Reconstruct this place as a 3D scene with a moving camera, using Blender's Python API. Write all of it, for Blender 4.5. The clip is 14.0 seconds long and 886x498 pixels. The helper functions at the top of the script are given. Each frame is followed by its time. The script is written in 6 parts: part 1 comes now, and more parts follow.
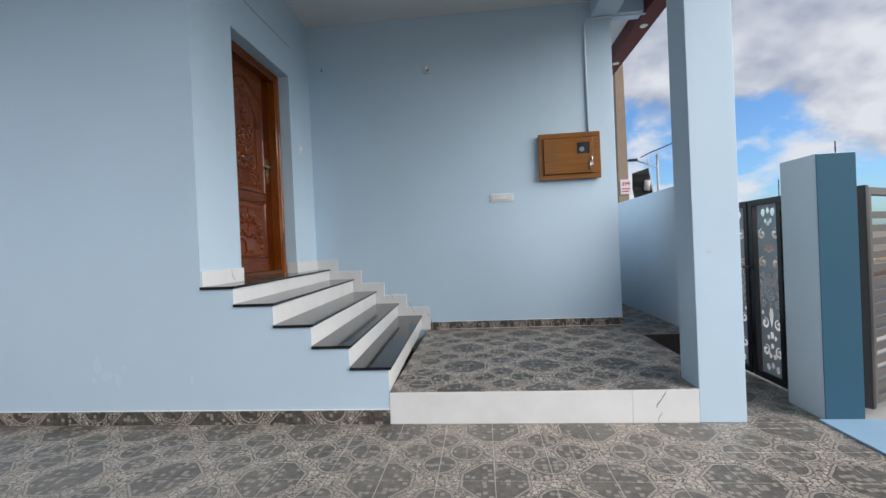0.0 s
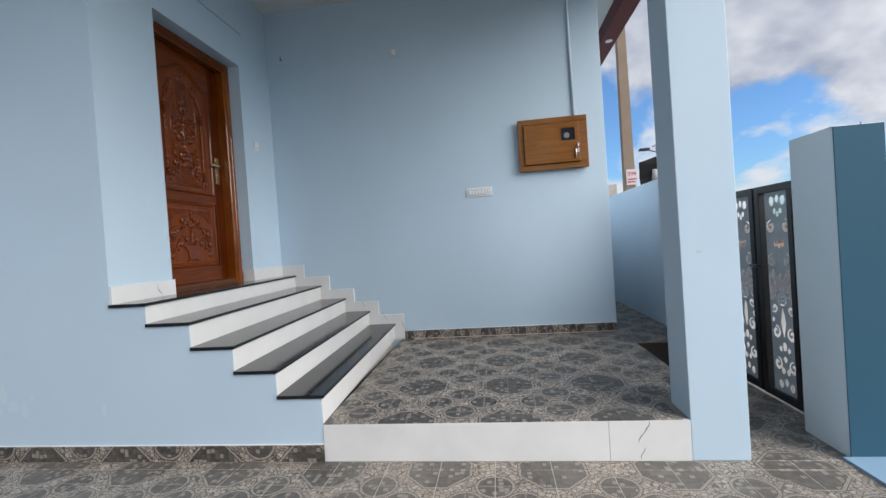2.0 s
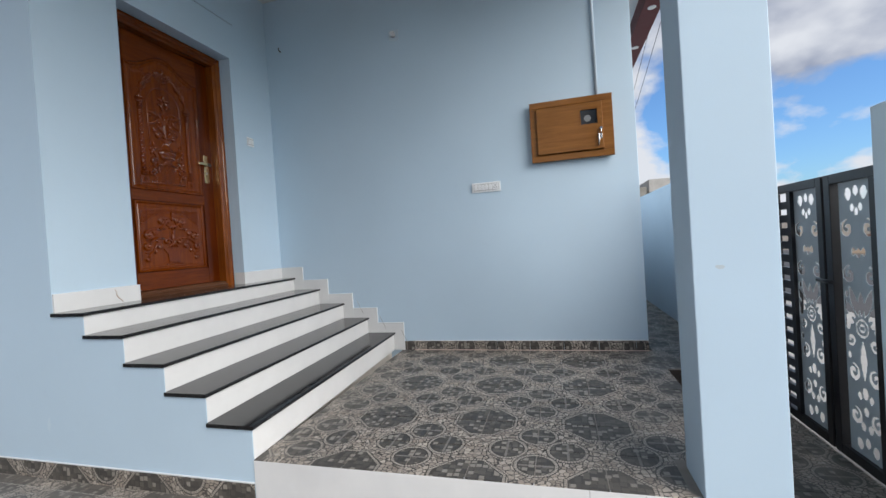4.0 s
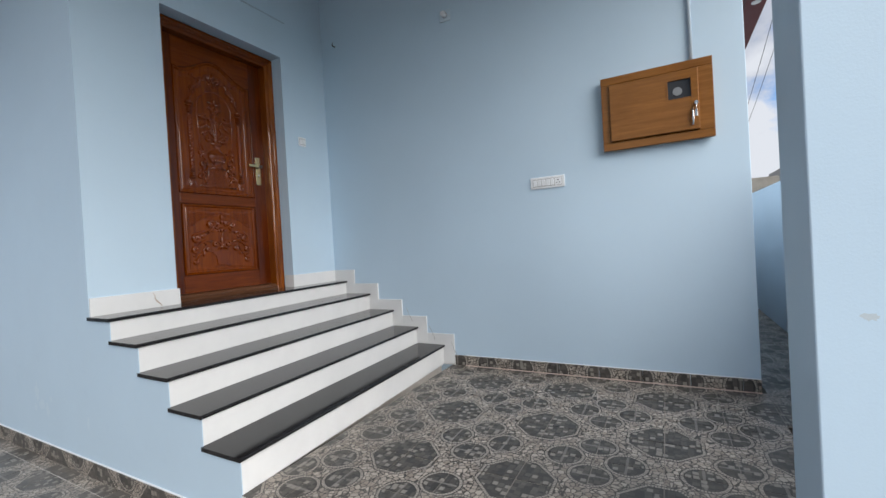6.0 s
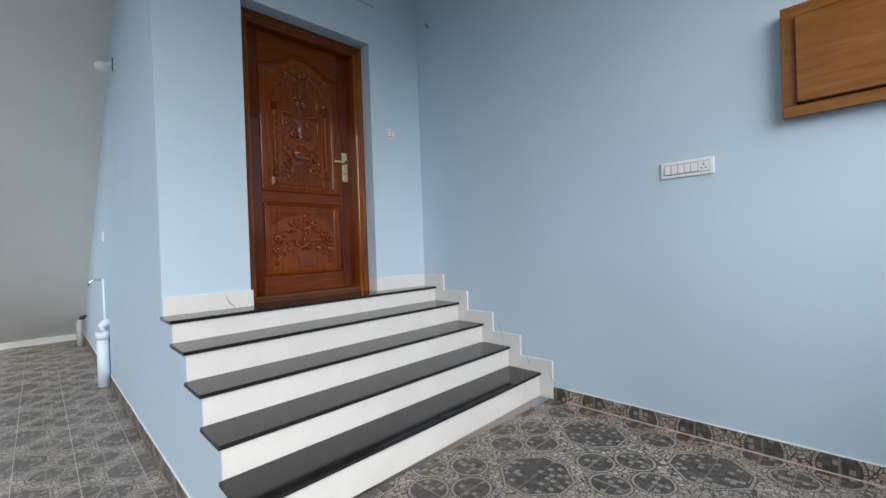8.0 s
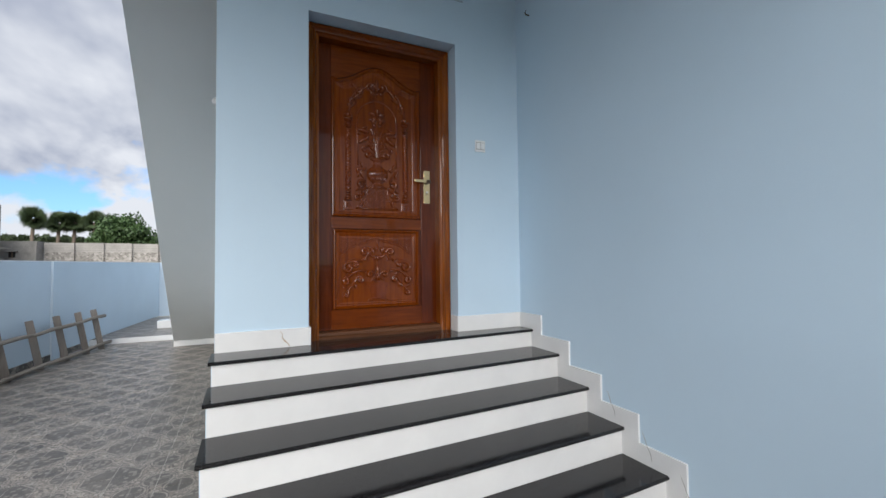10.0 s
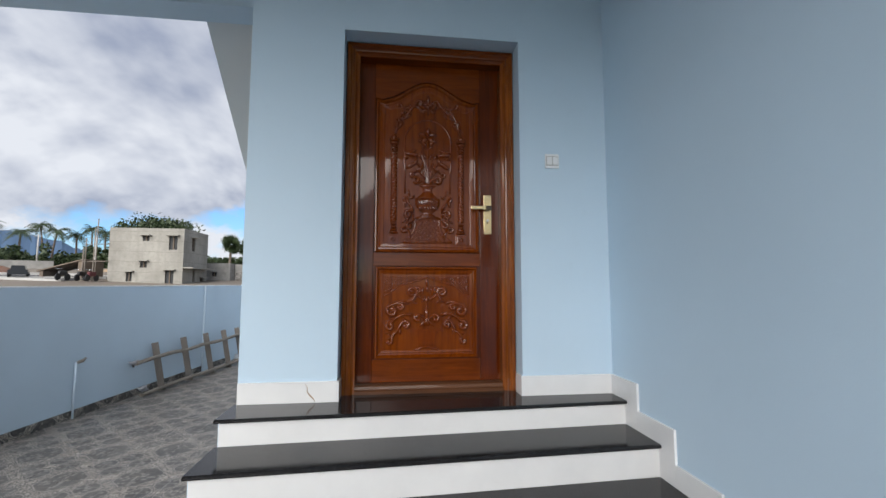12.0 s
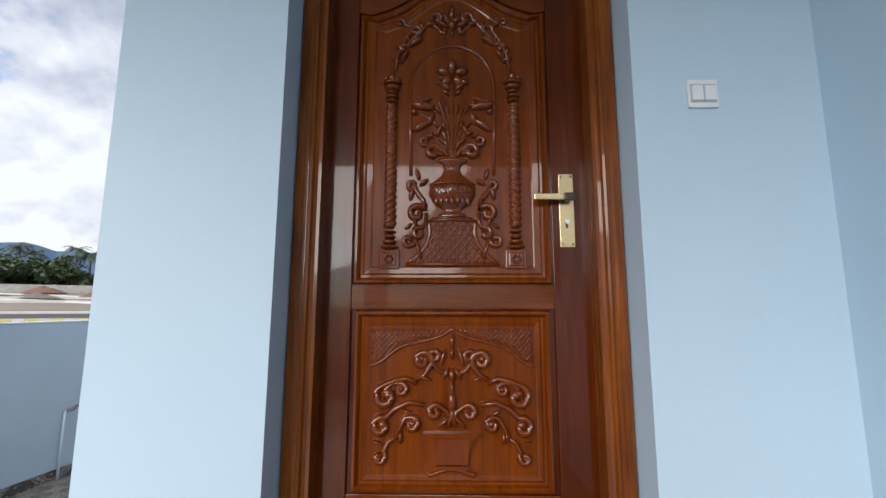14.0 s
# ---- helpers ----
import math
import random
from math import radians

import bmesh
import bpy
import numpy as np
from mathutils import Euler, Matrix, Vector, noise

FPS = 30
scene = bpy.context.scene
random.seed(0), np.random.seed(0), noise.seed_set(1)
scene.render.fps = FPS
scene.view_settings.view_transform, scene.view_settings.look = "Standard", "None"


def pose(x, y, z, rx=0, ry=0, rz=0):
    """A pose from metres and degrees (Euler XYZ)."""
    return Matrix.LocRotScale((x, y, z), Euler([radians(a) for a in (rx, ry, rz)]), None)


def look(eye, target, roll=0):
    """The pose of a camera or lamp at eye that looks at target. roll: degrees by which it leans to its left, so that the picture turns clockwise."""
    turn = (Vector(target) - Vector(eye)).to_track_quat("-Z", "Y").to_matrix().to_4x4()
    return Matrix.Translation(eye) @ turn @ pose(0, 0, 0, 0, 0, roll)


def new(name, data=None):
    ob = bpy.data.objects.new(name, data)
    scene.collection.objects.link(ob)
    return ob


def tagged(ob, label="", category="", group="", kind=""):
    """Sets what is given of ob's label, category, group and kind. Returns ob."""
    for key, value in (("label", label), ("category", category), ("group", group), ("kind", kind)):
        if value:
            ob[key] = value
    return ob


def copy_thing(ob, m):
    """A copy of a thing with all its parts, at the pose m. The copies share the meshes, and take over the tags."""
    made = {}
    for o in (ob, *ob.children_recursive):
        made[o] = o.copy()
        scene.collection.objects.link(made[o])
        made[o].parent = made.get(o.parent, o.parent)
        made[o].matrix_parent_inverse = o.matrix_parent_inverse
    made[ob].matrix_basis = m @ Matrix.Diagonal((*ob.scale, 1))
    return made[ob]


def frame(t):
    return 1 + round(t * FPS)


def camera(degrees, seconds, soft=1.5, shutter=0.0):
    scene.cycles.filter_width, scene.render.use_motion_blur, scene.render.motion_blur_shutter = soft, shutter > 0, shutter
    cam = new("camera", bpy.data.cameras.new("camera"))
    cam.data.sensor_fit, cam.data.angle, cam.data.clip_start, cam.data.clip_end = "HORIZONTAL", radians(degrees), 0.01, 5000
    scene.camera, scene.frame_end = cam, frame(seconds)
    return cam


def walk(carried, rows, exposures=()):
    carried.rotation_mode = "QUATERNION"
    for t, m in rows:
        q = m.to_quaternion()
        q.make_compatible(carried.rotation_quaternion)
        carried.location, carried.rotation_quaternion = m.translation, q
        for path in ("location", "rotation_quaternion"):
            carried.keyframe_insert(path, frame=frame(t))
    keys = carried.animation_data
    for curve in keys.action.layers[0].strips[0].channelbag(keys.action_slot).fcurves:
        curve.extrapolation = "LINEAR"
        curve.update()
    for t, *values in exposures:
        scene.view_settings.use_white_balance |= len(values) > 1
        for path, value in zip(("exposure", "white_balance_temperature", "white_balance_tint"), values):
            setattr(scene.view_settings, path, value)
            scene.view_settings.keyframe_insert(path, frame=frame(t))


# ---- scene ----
cam = camera(93.4, 14.0)
PATH = [
    (0, (0.341, 1.043, 1.208), (0.157, 3.035, 1.196), -2.5),
    (0.5, (0.462, 1.147, 1.184), (0.29, 3.14, 1.181), -2.7),
    (1, (0.552, 1.254, 1.193), (0.363, 3.245, 1.181), -3.1),
    (1.5, (0.643, 1.396, 1.224), (0.427, 3.384, 1.206), -3.6),
    (2, (0.744, 1.54, 1.232), (0.491, 3.524, 1.207), -3.9),
    (2.2, (0.814, 1.598, 1.224), (0.54, 3.579, 1.204), -4.0),
    (4.3, (1.247, 2.183, 1.257), (0.668, 4.097, 1.23), -3.7),
    (4.5, (1.266, 2.231, 1.258), (0.652, 4.135, 1.232), -3.7),
    (5, (1.311, 2.376, 1.261), (0.6, 4.245, 1.241), -3.6),
    (5.5, (1.362, 2.507, 1.289), (0.537, 4.328, 1.267), -3.6),
    (6, (1.417, 2.666, 1.305), (0.473, 4.428, 1.285), -3.3),
    (6.5, (1.394, 2.805, 1.293), (0.334, 4.501, 1.284), -3.1),
    (7, (1.381, 2.977, 1.326), (0.189, 4.582, 1.306), -2.9),
    (7.5, (1.384, 3.152, 1.343), (0.07, 4.66, 1.328), -2.5),
    (8, (1.333, 3.334, 1.353), (-0.101, 4.729, 1.344), -2.0),
    (8.2, (1.29, 3.381, 1.359), (-0.177, 4.74, 1.357), -1.8),
    (10.3, (1.067, 4.153, 1.534), (-0.784, 4.908, 1.601), -0.6),
    (10.5, (1.063, 4.219, 1.56), (-0.81, 4.917, 1.625), -0.6),
    (11, (1.016, 4.382, 1.592), (-0.906, 4.927, 1.677), -0.4),
    (11.5, (0.859, 4.536, 1.597), (-1.1, 4.917, 1.732), -0.1),
    (12, (0.733, 4.684, 1.637), (-1.245, 4.927, 1.803), 0.1),
    (12.5, (0.562, 4.803, 1.653), (-1.423, 4.922, 1.866), 0.3),
    (13, (0.271, 4.858, 1.671), (-1.712, 4.88, 1.927), 0.5),
    (13.5, (-0.089, 4.902, 1.683), (-2.068, 4.869, 1.973), 0.7),
    (14, (-0.491, 4.901, 1.758), (-2.472, 4.865, 2.031), 0.1),
]
walk(cam, [(t, look(eye, target, roll)) for t, eye, target, roll in PATH],
     [(0, 0.38), (4.5, 0.41), (8, 0.48), (10.5, 0.50), (12.5, 0.50), (13.3, 0.56), (14, 0.76)])

# ---- world and sun ----
world = bpy.data.worlds.new("world")
scene.world = world
world.use_nodes = True
wn, wl = world.node_tree.nodes, world.node_tree.links
wn.clear()


def wnode(kind, **props):
    n = wn.new(kind)
    for k, v in props.items():
        setattr(n, k, v)
    return n


SUN_EL, SUN_AZ = radians(33), radians(117)
sky = wnode("ShaderNodeTexSky", sky_type="NISHITA", sun_disc=False, sun_elevation=SUN_EL, sun_rotation=SUN_AZ)
wcoord = wnode("ShaderNodeTexCoord")


def wmath(op, a, b=0.0, clamp=False):
    n = wnode("ShaderNodeMath", operation=op, use_clamp=clamp)
    for k, v in enumerate((a, b)):
        if isinstance(v, bpy.types.NodeSocket):
            wl.new(v, n.inputs[k])
        else:
            n.inputs[k].default_value = v
    return n.outputs[0]


wsep = wnode("ShaderNodeSeparateXYZ")
wl.new(wcoord.outputs["Generated"], wsep.inputs[0])


def cloud_field(lift, scale, detail):
    """Cloud thickness on a flat layer overhead, seen from below; lift looks a little higher in the sky."""
    z = wmath("ADD", wmath("MAXIMUM", wsep.outputs[2], 0.0), CLOUD_DEPTH + lift)
    at = wnode("ShaderNodeCombineXYZ")
    wl.new(wmath("ADD", wmath("DIVIDE", wsep.outputs[0], z), CLOUD_SHIFT[0]), at.inputs[0])
    wl.new(wmath("ADD", wmath("DIVIDE", wsep.outputs[1], z), CLOUD_SHIFT[1]), at.inputs[1])
    at.inputs[2].default_value = CLOUD_SHIFT[2]
    n = wnode("ShaderNodeTexNoise")
    n.inputs["Scale"].default_value = scale
    n.inputs["Detail"].default_value = detail
    n.inputs["Roughness"].default_value = 0.54
    n.inputs["Distortion"].default_value = 0.15
    wl.new(at.outputs[0], n.inputs["Vector"])
    return n.outputs["Fac"]


CLOUD_DEPTH, CLOUD_SHIFT = 0.50, (3.1, 1.9, 0.6)
height = wmath("MAXIMUM", wsep.outputs[2], 0.0)
thin = wmath("MULTIPLY", wmath("MAXIMUM", wmath("SUBTRACT", 1.0, wmath("DIVIDE", height, 0.17)), 0.0), 0.085)
cloud = wmath("SUBTRACT", cloud_field(0.0, 1.7, 10.0), thin)
above = wmath("SUBTRACT", cloud_field(0.05, 1.7, 5.0), thin)
wramp = wnode("ShaderNodeValToRGB")
wramp.color_ramp.elements[0].position = 0.375
wramp.color_ramp.elements[1].position = 0.435
wl.new(cloud, wramp.inputs[0])
wlit = wmath("ADD", wmath("MULTIPLY", wmath("SUBTRACT", cloud, above), 6.0), 0.70)
wlit = wmath("ADD", wlit, wmath("MULTIPLY", wmath("MAXIMUM", wmath("SUBTRACT", 1.0, wmath("DIVIDE", height, 0.40)), 0.0), 0.5))
wlit = wmath("SUBTRACT", wlit, wmath("MULTIPLY", wmath("MAXIMUM", wmath("SUBTRACT", cloud, 0.52), 0.0), 2.6))
wlit = wmath("SUBTRACT", wlit, wmath("MULTIPLY", wmath("MAXIMUM", wmath("SUBTRACT", height, 0.38), 0.0), 1.3), True)
wsr = wnode("ShaderNodeMix", data_type="RGBA")
wsr.inputs["A"].default_value = (0.34, 0.40, 0.56, 1)
wsr.inputs["B"].default_value = (0.94, 0.98, 1.06, 1)
wl.new(wlit, wsr.inputs["Factor"])
wsky = wnode("ShaderNodeVectorMath", operation="MULTIPLY")
wsky.inputs[1].default_value = (0.115, 0.172, 0.24)
wl.new(sky.outputs[0], wsky.inputs[0])
wmix = wnode("ShaderNodeMix", data_type="RGBA")
wl.new(wramp.outputs[0], wmix.inputs["Factor"])
wl.new(wsky.outputs[0], wmix.inputs["A"])
wl.new(wsr.outputs["Result"], wmix.inputs["B"])
wbg = wnode("ShaderNodeBackground")
wout = wnode("ShaderNodeOutputWorld")
wl.new(wmix.outputs["Result"], wbg.inputs[0])
wbg.inputs[1].default_value = 0.60
wl.new(wbg.outputs[0], wout.inputs[0])

sun_data = bpy.data.lights.new("sun", "SUN")
sun_data.energy, sun_data.angle, sun_data.color = 3.9, radians(60), (1.0, 0.96, 0.91)
sun = new("sun", sun_data)
sun_dir = Vector((math.sin(SUN_AZ) * math.cos(SUN_EL), math.cos(SUN_AZ) * math.cos(SUN_EL), math.sin(SUN_EL)))
sun.matrix_world = look(sun_dir * 50, (0, 0, 0))


# ---- materials ----
def mat(name):
    m = bpy.data.materials.new(name)
    m.use_nodes = True
    return m, m.node_tree, m.node_tree.nodes["Principled BSDF"]


def vnode(nt, kind, ins=None, **props):
    n = nt.nodes.new(kind)
    for k, v in props.items():
        setattr(n, k, v)
    for k, v in (ins or {}).items():
        if isinstance(v, bpy.types.NodeSocket):
            nt.links.new(v, n.inputs[k])
        else:
            n.inputs[k].default_value = v
    return n


def m2(nt, op, a, b=0.0, c=0.0):
    return vnode(nt, "ShaderNodeMath", {0: a, 1: b, 2: c}, operation=op).outputs[0]


def mixc(nt, f, a, b, blend="MIX"):
    return vnode(nt, "ShaderNodeMix", {"Factor": f, "A": a, "B": b}, data_type="RGBA", blend_type=blend).outputs["Result"]


def ramp(nt, f, p0, p1, c0=(0, 0, 0, 1), c1=(1, 1, 1, 1)):
    r = vnode(nt, "ShaderNodeValToRGB", {0: f})
    r.color_ramp.elements[0].position, r.color_ramp.elements[0].color = p0, c0
    r.color_ramp.elements[1].position, r.color_ramp.elements[1].color = p1, c1
    return r.outputs[0]


def noise_of(nt, vec, scale, detail=4.0, rough=0.5):
    return vnode(nt, "ShaderNodeTexNoise", {"Vector": vec, "Scale": scale, "Detail": detail, "Roughness": rough}).outputs["Fac"]


def position(nt):
    return vnode(nt, "ShaderNodeNewGeometry").outputs["Position"]


def bump(nt, bsdf, height, strength, dist=0.01):
    b = vnode(nt, "ShaderNodeBump", {"Height": height, "Strength": strength, "Distance": dist})
    nt.links.new(b.outputs[0], bsdf.inputs["Normal"])


def rgba(c):
    return (c[0], c[1], c[2], 1.0)


def paint(name, col, rough=0.55, vary=0.06, grain=60, strength=0.12, spec=0.4):
    """Painted plaster: broad clouds of tone, a few rubbed spots and fine roller texture."""
    m, nt, b = mat(name)
    p = position(nt)
    big = noise_of(nt, p, 1.3, 5)
    small = noise_of(nt, p, 11, 6, 0.6)
    lo, hi = [c * (1 - vary) for c in col], [min(1, c * (1 + vary)) for c in col]
    c = mixc(nt, big, rgba(lo), rgba(hi))
    c = mixc(nt, m2(nt, "MULTIPLY", ramp(nt, small, 0.62, 0.72), 0.10), c, rgba([x * 0.86 for x in col]))
    nt.links.new(c, b.inputs["Base Color"])
    b.inputs["Specular IOR Level"].default_value = spec
    nt.links.new(m2(nt, "ADD", m2(nt, "MULTIPLY", small, 0.15), rough - 0.07), b.inputs["Roughness"])
    h = m2(nt, "ADD", m2(nt, "MULTIPLY", noise_of(nt, p, grain * 3, 3), 0.3), noise_of(nt, p, grain * 0.12, 4))
    bump(nt, b, h, strength, 0.008)
    return m


def plain(name, col, rough=0.5, metal=0.0, vary=0.12, scale=25, strength=0.1, coat=0.0, spec=0.5):
    m, nt, b = mat(name)
    p = vnode(nt, "ShaderNodeTexCoord").outputs["Object"]
    n = noise_of(nt, p, scale, 5, 0.6)
    nt.links.new(mixc(nt, n, rgba([c * (1 - vary) for c in col]), rgba([min(1, c * (1 + vary)) for c in col])), b.inputs["Base Color"])
    b.inputs["Roughness"].default_value, b.inputs["Metallic"].default_value = rough, metal
    b.inputs["Coat Weight"].default_value = coat
    b.inputs["Specular IOR Level"].default_value = spec
    bump(nt, b, n, strength, 0.004)
    return m


def wood(name, dark, light, along="Z", rough=0.25, coat=0.38, scale=1.0):
    """Varnished timber, its grain drawn out along one axis, with a few knots."""
    m, nt, b = mat(name)
    p = vnode(nt, "ShaderNodeTexCoord").outputs["Object"]
    s = {"X": (1.2, 16, 16), "Y": (16, 1.2, 16), "Z": (16, 16, 1.2)}[along]
    mp = vnode(nt, "ShaderNodeMapping", {"Vector": p, "Scale": [v * scale for v in s]}).outputs[0]
    rnd = vnode(nt, "ShaderNodeObjectInfo").outputs["Random"]
    off = vnode(nt, "ShaderNodeVectorMath", {0: mp, 1: vnode(nt, "ShaderNodeCombineXYZ", {0: m2(nt, "MULTIPLY", rnd, 37.0), 1: m2(nt, "MULTIPLY", rnd, 11.0), 2: rnd}).outputs[0]}, operation="ADD").outputs[0]
    warp = noise_of(nt, off, 0.6, 3)
    grain = noise_of(nt, off, 2.4, 7, 0.65)
    rings = m2(nt, "FRACT", m2(nt, "ADD", m2(nt, "MULTIPLY", warp, 7.0), m2(nt, "MULTIPLY", grain, 1.2)))
    f = m2(nt, "ADD", m2(nt, "MULTIPLY", rings, 0.16), m2(nt, "MULTIPLY", ramp(nt, grain, 0.2, 0.8), 0.75))
    c = mixc(nt, f, rgba(dark), rgba(light))
    big = noise_of(nt, p, 2.2, 3)
    c = mixc(nt, m2(nt, "MULTIPLY", ramp(nt, big, 0.45, 0.75), 0.45), c, rgba([x * 0.55 for x in dark]))
    nt.links.new(c, b.inputs["Base Color"])
    b.inputs["Roughness"].default_value = rough
    b.inputs["Coat Weight"].default_value = coat
    b.inputs["Coat Roughness"].default_value = 0.045
    b.inputs["Specular IOR Level"].default_value = 0.14
    bump(nt, b, grain, 0.08, 0.003)
    return m


def mosaic(name, ox, oy, upright=False, dusty=0.25):
    """Glazed tiles printed with a pebble mosaic: octagons and four dark lobes repeating every 0.6 m."""
    m, nt, b = mat(name)
    p = position(nt)
    s = vnode(nt, "ShaderNodeSeparateXYZ", {0: p})
    x, y = s.outputs[0], (s.outputs[2] if upright else s.outputs[1])
    flat = vnode(nt, "ShaderNodeCombineXYZ", {0: x, 1: y, 2: 0.0}).outputs[0]
    wob = vnode(nt, "ShaderNodeTexNoise", {"Vector": flat, "Scale": 30.0}).outputs["Color"]

    def wrap(v, o):
        return m2(nt, "ABSOLUTE", m2(nt, "WRAP", m2(nt, "SUBTRACT", v, o), 0.3, -0.3))

    cx, cy = wrap(x, ox), wrap(y, oy)
    octo = m2(nt, "MAXIMUM", m2(nt, "MAXIMUM", cx, cy), m2(nt, "MULTIPLY", m2(nt, "ADD", cx, cy), 0.74))
    px, py = wrap(x, ox + 0.3), wrap(y, oy + 0.3)

    def length(a, c):
        return m2(nt, "SQRT", m2(nt, "ADD", m2(nt, "MULTIPLY", a, a), m2(nt, "MULTIPLY", c, c)))

    lobe = m2(nt, "MINIMUM", length(m2(nt, "SUBTRACT", px, 0.142), m2(nt, "MULTIPLY", py, 0.96)), length(m2(nt, "MULTIPLY", px, 0.96), m2(nt, "SUBTRACT", py, 0.142)))
    d = m2(nt, "MINIMUM", m2(nt, "SUBTRACT", octo, 0.159), m2(nt, "SUBTRACT", lobe, 0.077))
    d = m2(nt, "ADD", d, m2(nt, "MULTIPLY", m2(nt, "SUBTRACT", vnode(nt, "ShaderNodeSeparateXYZ", {0: wob}).outputs[0], 0.5), 0.006))
    inside = m2(nt, "LESS_THAN", d, 0.0)
    ring = m2(nt, "MULTIPLY", m2(nt, "GREATER_THAN", d, 0.0), m2(nt, "LESS_THAN", d, 0.023))
    # pebbles of the light ground
    pv = vnode(nt, "ShaderNodeTexVoronoi", {"Vector": flat, "Scale": 38.0, "Randomness": 0.85}, feature="DISTANCE_TO_EDGE").outputs["Distance"]
    pc = vnode(nt, "ShaderNodeTexVoronoi", {"Vector": flat, "Scale": 38.0, "Randomness": 0.85}).outputs["Color"]
    tone = vnode(nt, "ShaderNodeSeparateXYZ", {0: pc}).outputs[0]
    pebble = mixc(nt, tone, (0.25, 0.21, 0.175, 1), (0.48, 0.425, 0.365, 1))
    pebble = mixc(nt, m2(nt, "LESS_THAN", pv, 0.065), pebble, (0.045, 0.040, 0.037, 1))
    # a row of beads between two dark lines round every figure
    on_lobe = m2(nt, "LESS_THAN", m2(nt, "SUBTRACT", lobe, 0.077), m2(nt, "SUBTRACT", octo, 0.159))
    first = m2(nt, "LESS_THAN", length(m2(nt, "SUBTRACT", px, 0.142), py), length(px, m2(nt, "SUBTRACT", py, 0.142)))
    turn_a = m2(nt, "ARCTAN2", py, m2(nt, "SUBTRACT", px, 0.142))
    turn_b = m2(nt, "ARCTAN2", px, m2(nt, "SUBTRACT", py, 0.142))
    turn_l = m2(nt, "ADD", m2(nt, "MULTIPLY", turn_a, first), m2(nt, "MULTIPLY", turn_b, m2(nt, "SUBTRACT", 1.0, first)))
    turn_o = m2(nt, "ARCTAN2", cy, cx)
    steps_l, steps_o = m2(nt, "MULTIPLY", turn_l, 44 / 6.2832), m2(nt, "MULTIPLY", turn_o, 84 / 6.2832)
    along = m2(nt, "ADD", m2(nt, "MULTIPLY", steps_l, on_lobe), m2(nt, "MULTIPLY", steps_o, m2(nt, "SUBTRACT", 1.0, on_lobe)))
    bead = m2(nt, "MULTIPLY", m2(nt, "GREATER_THAN", m2(nt, "FRACT", m2(nt, "ADD", along, 40.0)), 0.26), m2(nt, "LESS_THAN", m2(nt, "ABSOLUTE", m2(nt, "SUBTRACT", d, 0.012)), 0.0065))
    beads = mixc(nt, bead, (0.030, 0.027, 0.025, 1), (0.38, 0.34, 0.295, 1))
    # dark blocks inside
    dn = vnode(nt, "ShaderNodeTexVoronoi", {"Vector": flat, "Scale": 34.0, "Randomness": 0.55}, distance="CHEBYCHEV")
    dt = vnode(nt, "ShaderNodeSeparateXYZ", {0: dn.outputs["Color"]}).outputs[0]
    blocks = mixc(nt, dt, (0.040, 0.036, 0.032, 1), (0.115, 0.102, 0.090, 1))
    blocks = mixc(nt, m2(nt, "GREATER_THAN", dn.outputs["Distance"], 0.47), blocks, (0.030, 0.028, 0.026, 1))
    pale = m2(nt, "MULTIPLY", m2(nt, "GREATER_THAN", dt, 0.67), m2(nt, "LESS_THAN", dn.outputs["Distance"], 0.40))
    blocks = mixc(nt, pale, blocks, (0.25, 0.23, 0.20, 1))
    # pale cross through each dark figure
    cross = m2(nt, "MULTIPLY", m2(nt, "LESS_THAN", m2(nt, "MINIMUM", m2(nt, "ABSOLUTE", m2(nt, "SUBTRACT", px, 0.145)), m2(nt, "ABSOLUTE", m2(nt, "SUBTRACT", py, 0.145))), 0.006), m2(nt, "LESS_THAN", lobe, 0.09))
    blocks = mixc(nt, m2(nt, "MULTIPLY", cross, 0.55), blocks, (0.26, 0.24, 0.22, 1))
    c = mixc(nt, inside, pebble, blocks)
    c = mixc(nt, ring, c, beads)
    rnd = vnode(nt, "ShaderNodeObjectInfo").outputs["Random"]
    dust = noise_of(nt, p, 2.1, 6, 0.6)
    c = mixc(nt, m2(nt, "ADD", dusty * 0.5, m2(nt, "MULTIPLY", ramp(nt, dust, 0.35, 0.75), dusty)), c, (0.36, 0.335, 0.30, 1))
    c = mixc(nt, m2(nt, "MULTIPLY", rnd, 0.10), c, (0.10, 0.09, 0.085, 1))
    nt.links.new(c, b.inputs["Base Color"])
    b.inputs["Specular IOR Level"].default_value = 0.34
    rr = m2(nt, "ADD", 0.26, m2(nt, "MULTIPLY", dust, 0.25))
    nt.links.new(rr, b.inputs["Roughness"])
    bump(nt, b, m2(nt, "ADD", m2(nt, "MINIMUM", pv, 0.12), m2(nt, "MULTIPLY", noise_of(nt, p, 90, 3), 0.1)), 0.25, 0.004)
    return m


def marble(name):
    m, nt, b = mat(name)
    p = position(nt)
    cloud = noise_of(nt, p, 3.0, 6, 0.6)
    c = mixc(nt, ramp(nt, cloud, 0.35, 0.75), (0.74, 0.745, 0.745, 1), (0.66, 0.665, 0.67, 1))
    nt.links.new(c, b.inputs["Base Color"])
    b.inputs["Roughness"].default_value = 0.16
    bump(nt, b, noise_of(nt, p, 5, 3), 0.03, 0.003)
    return m


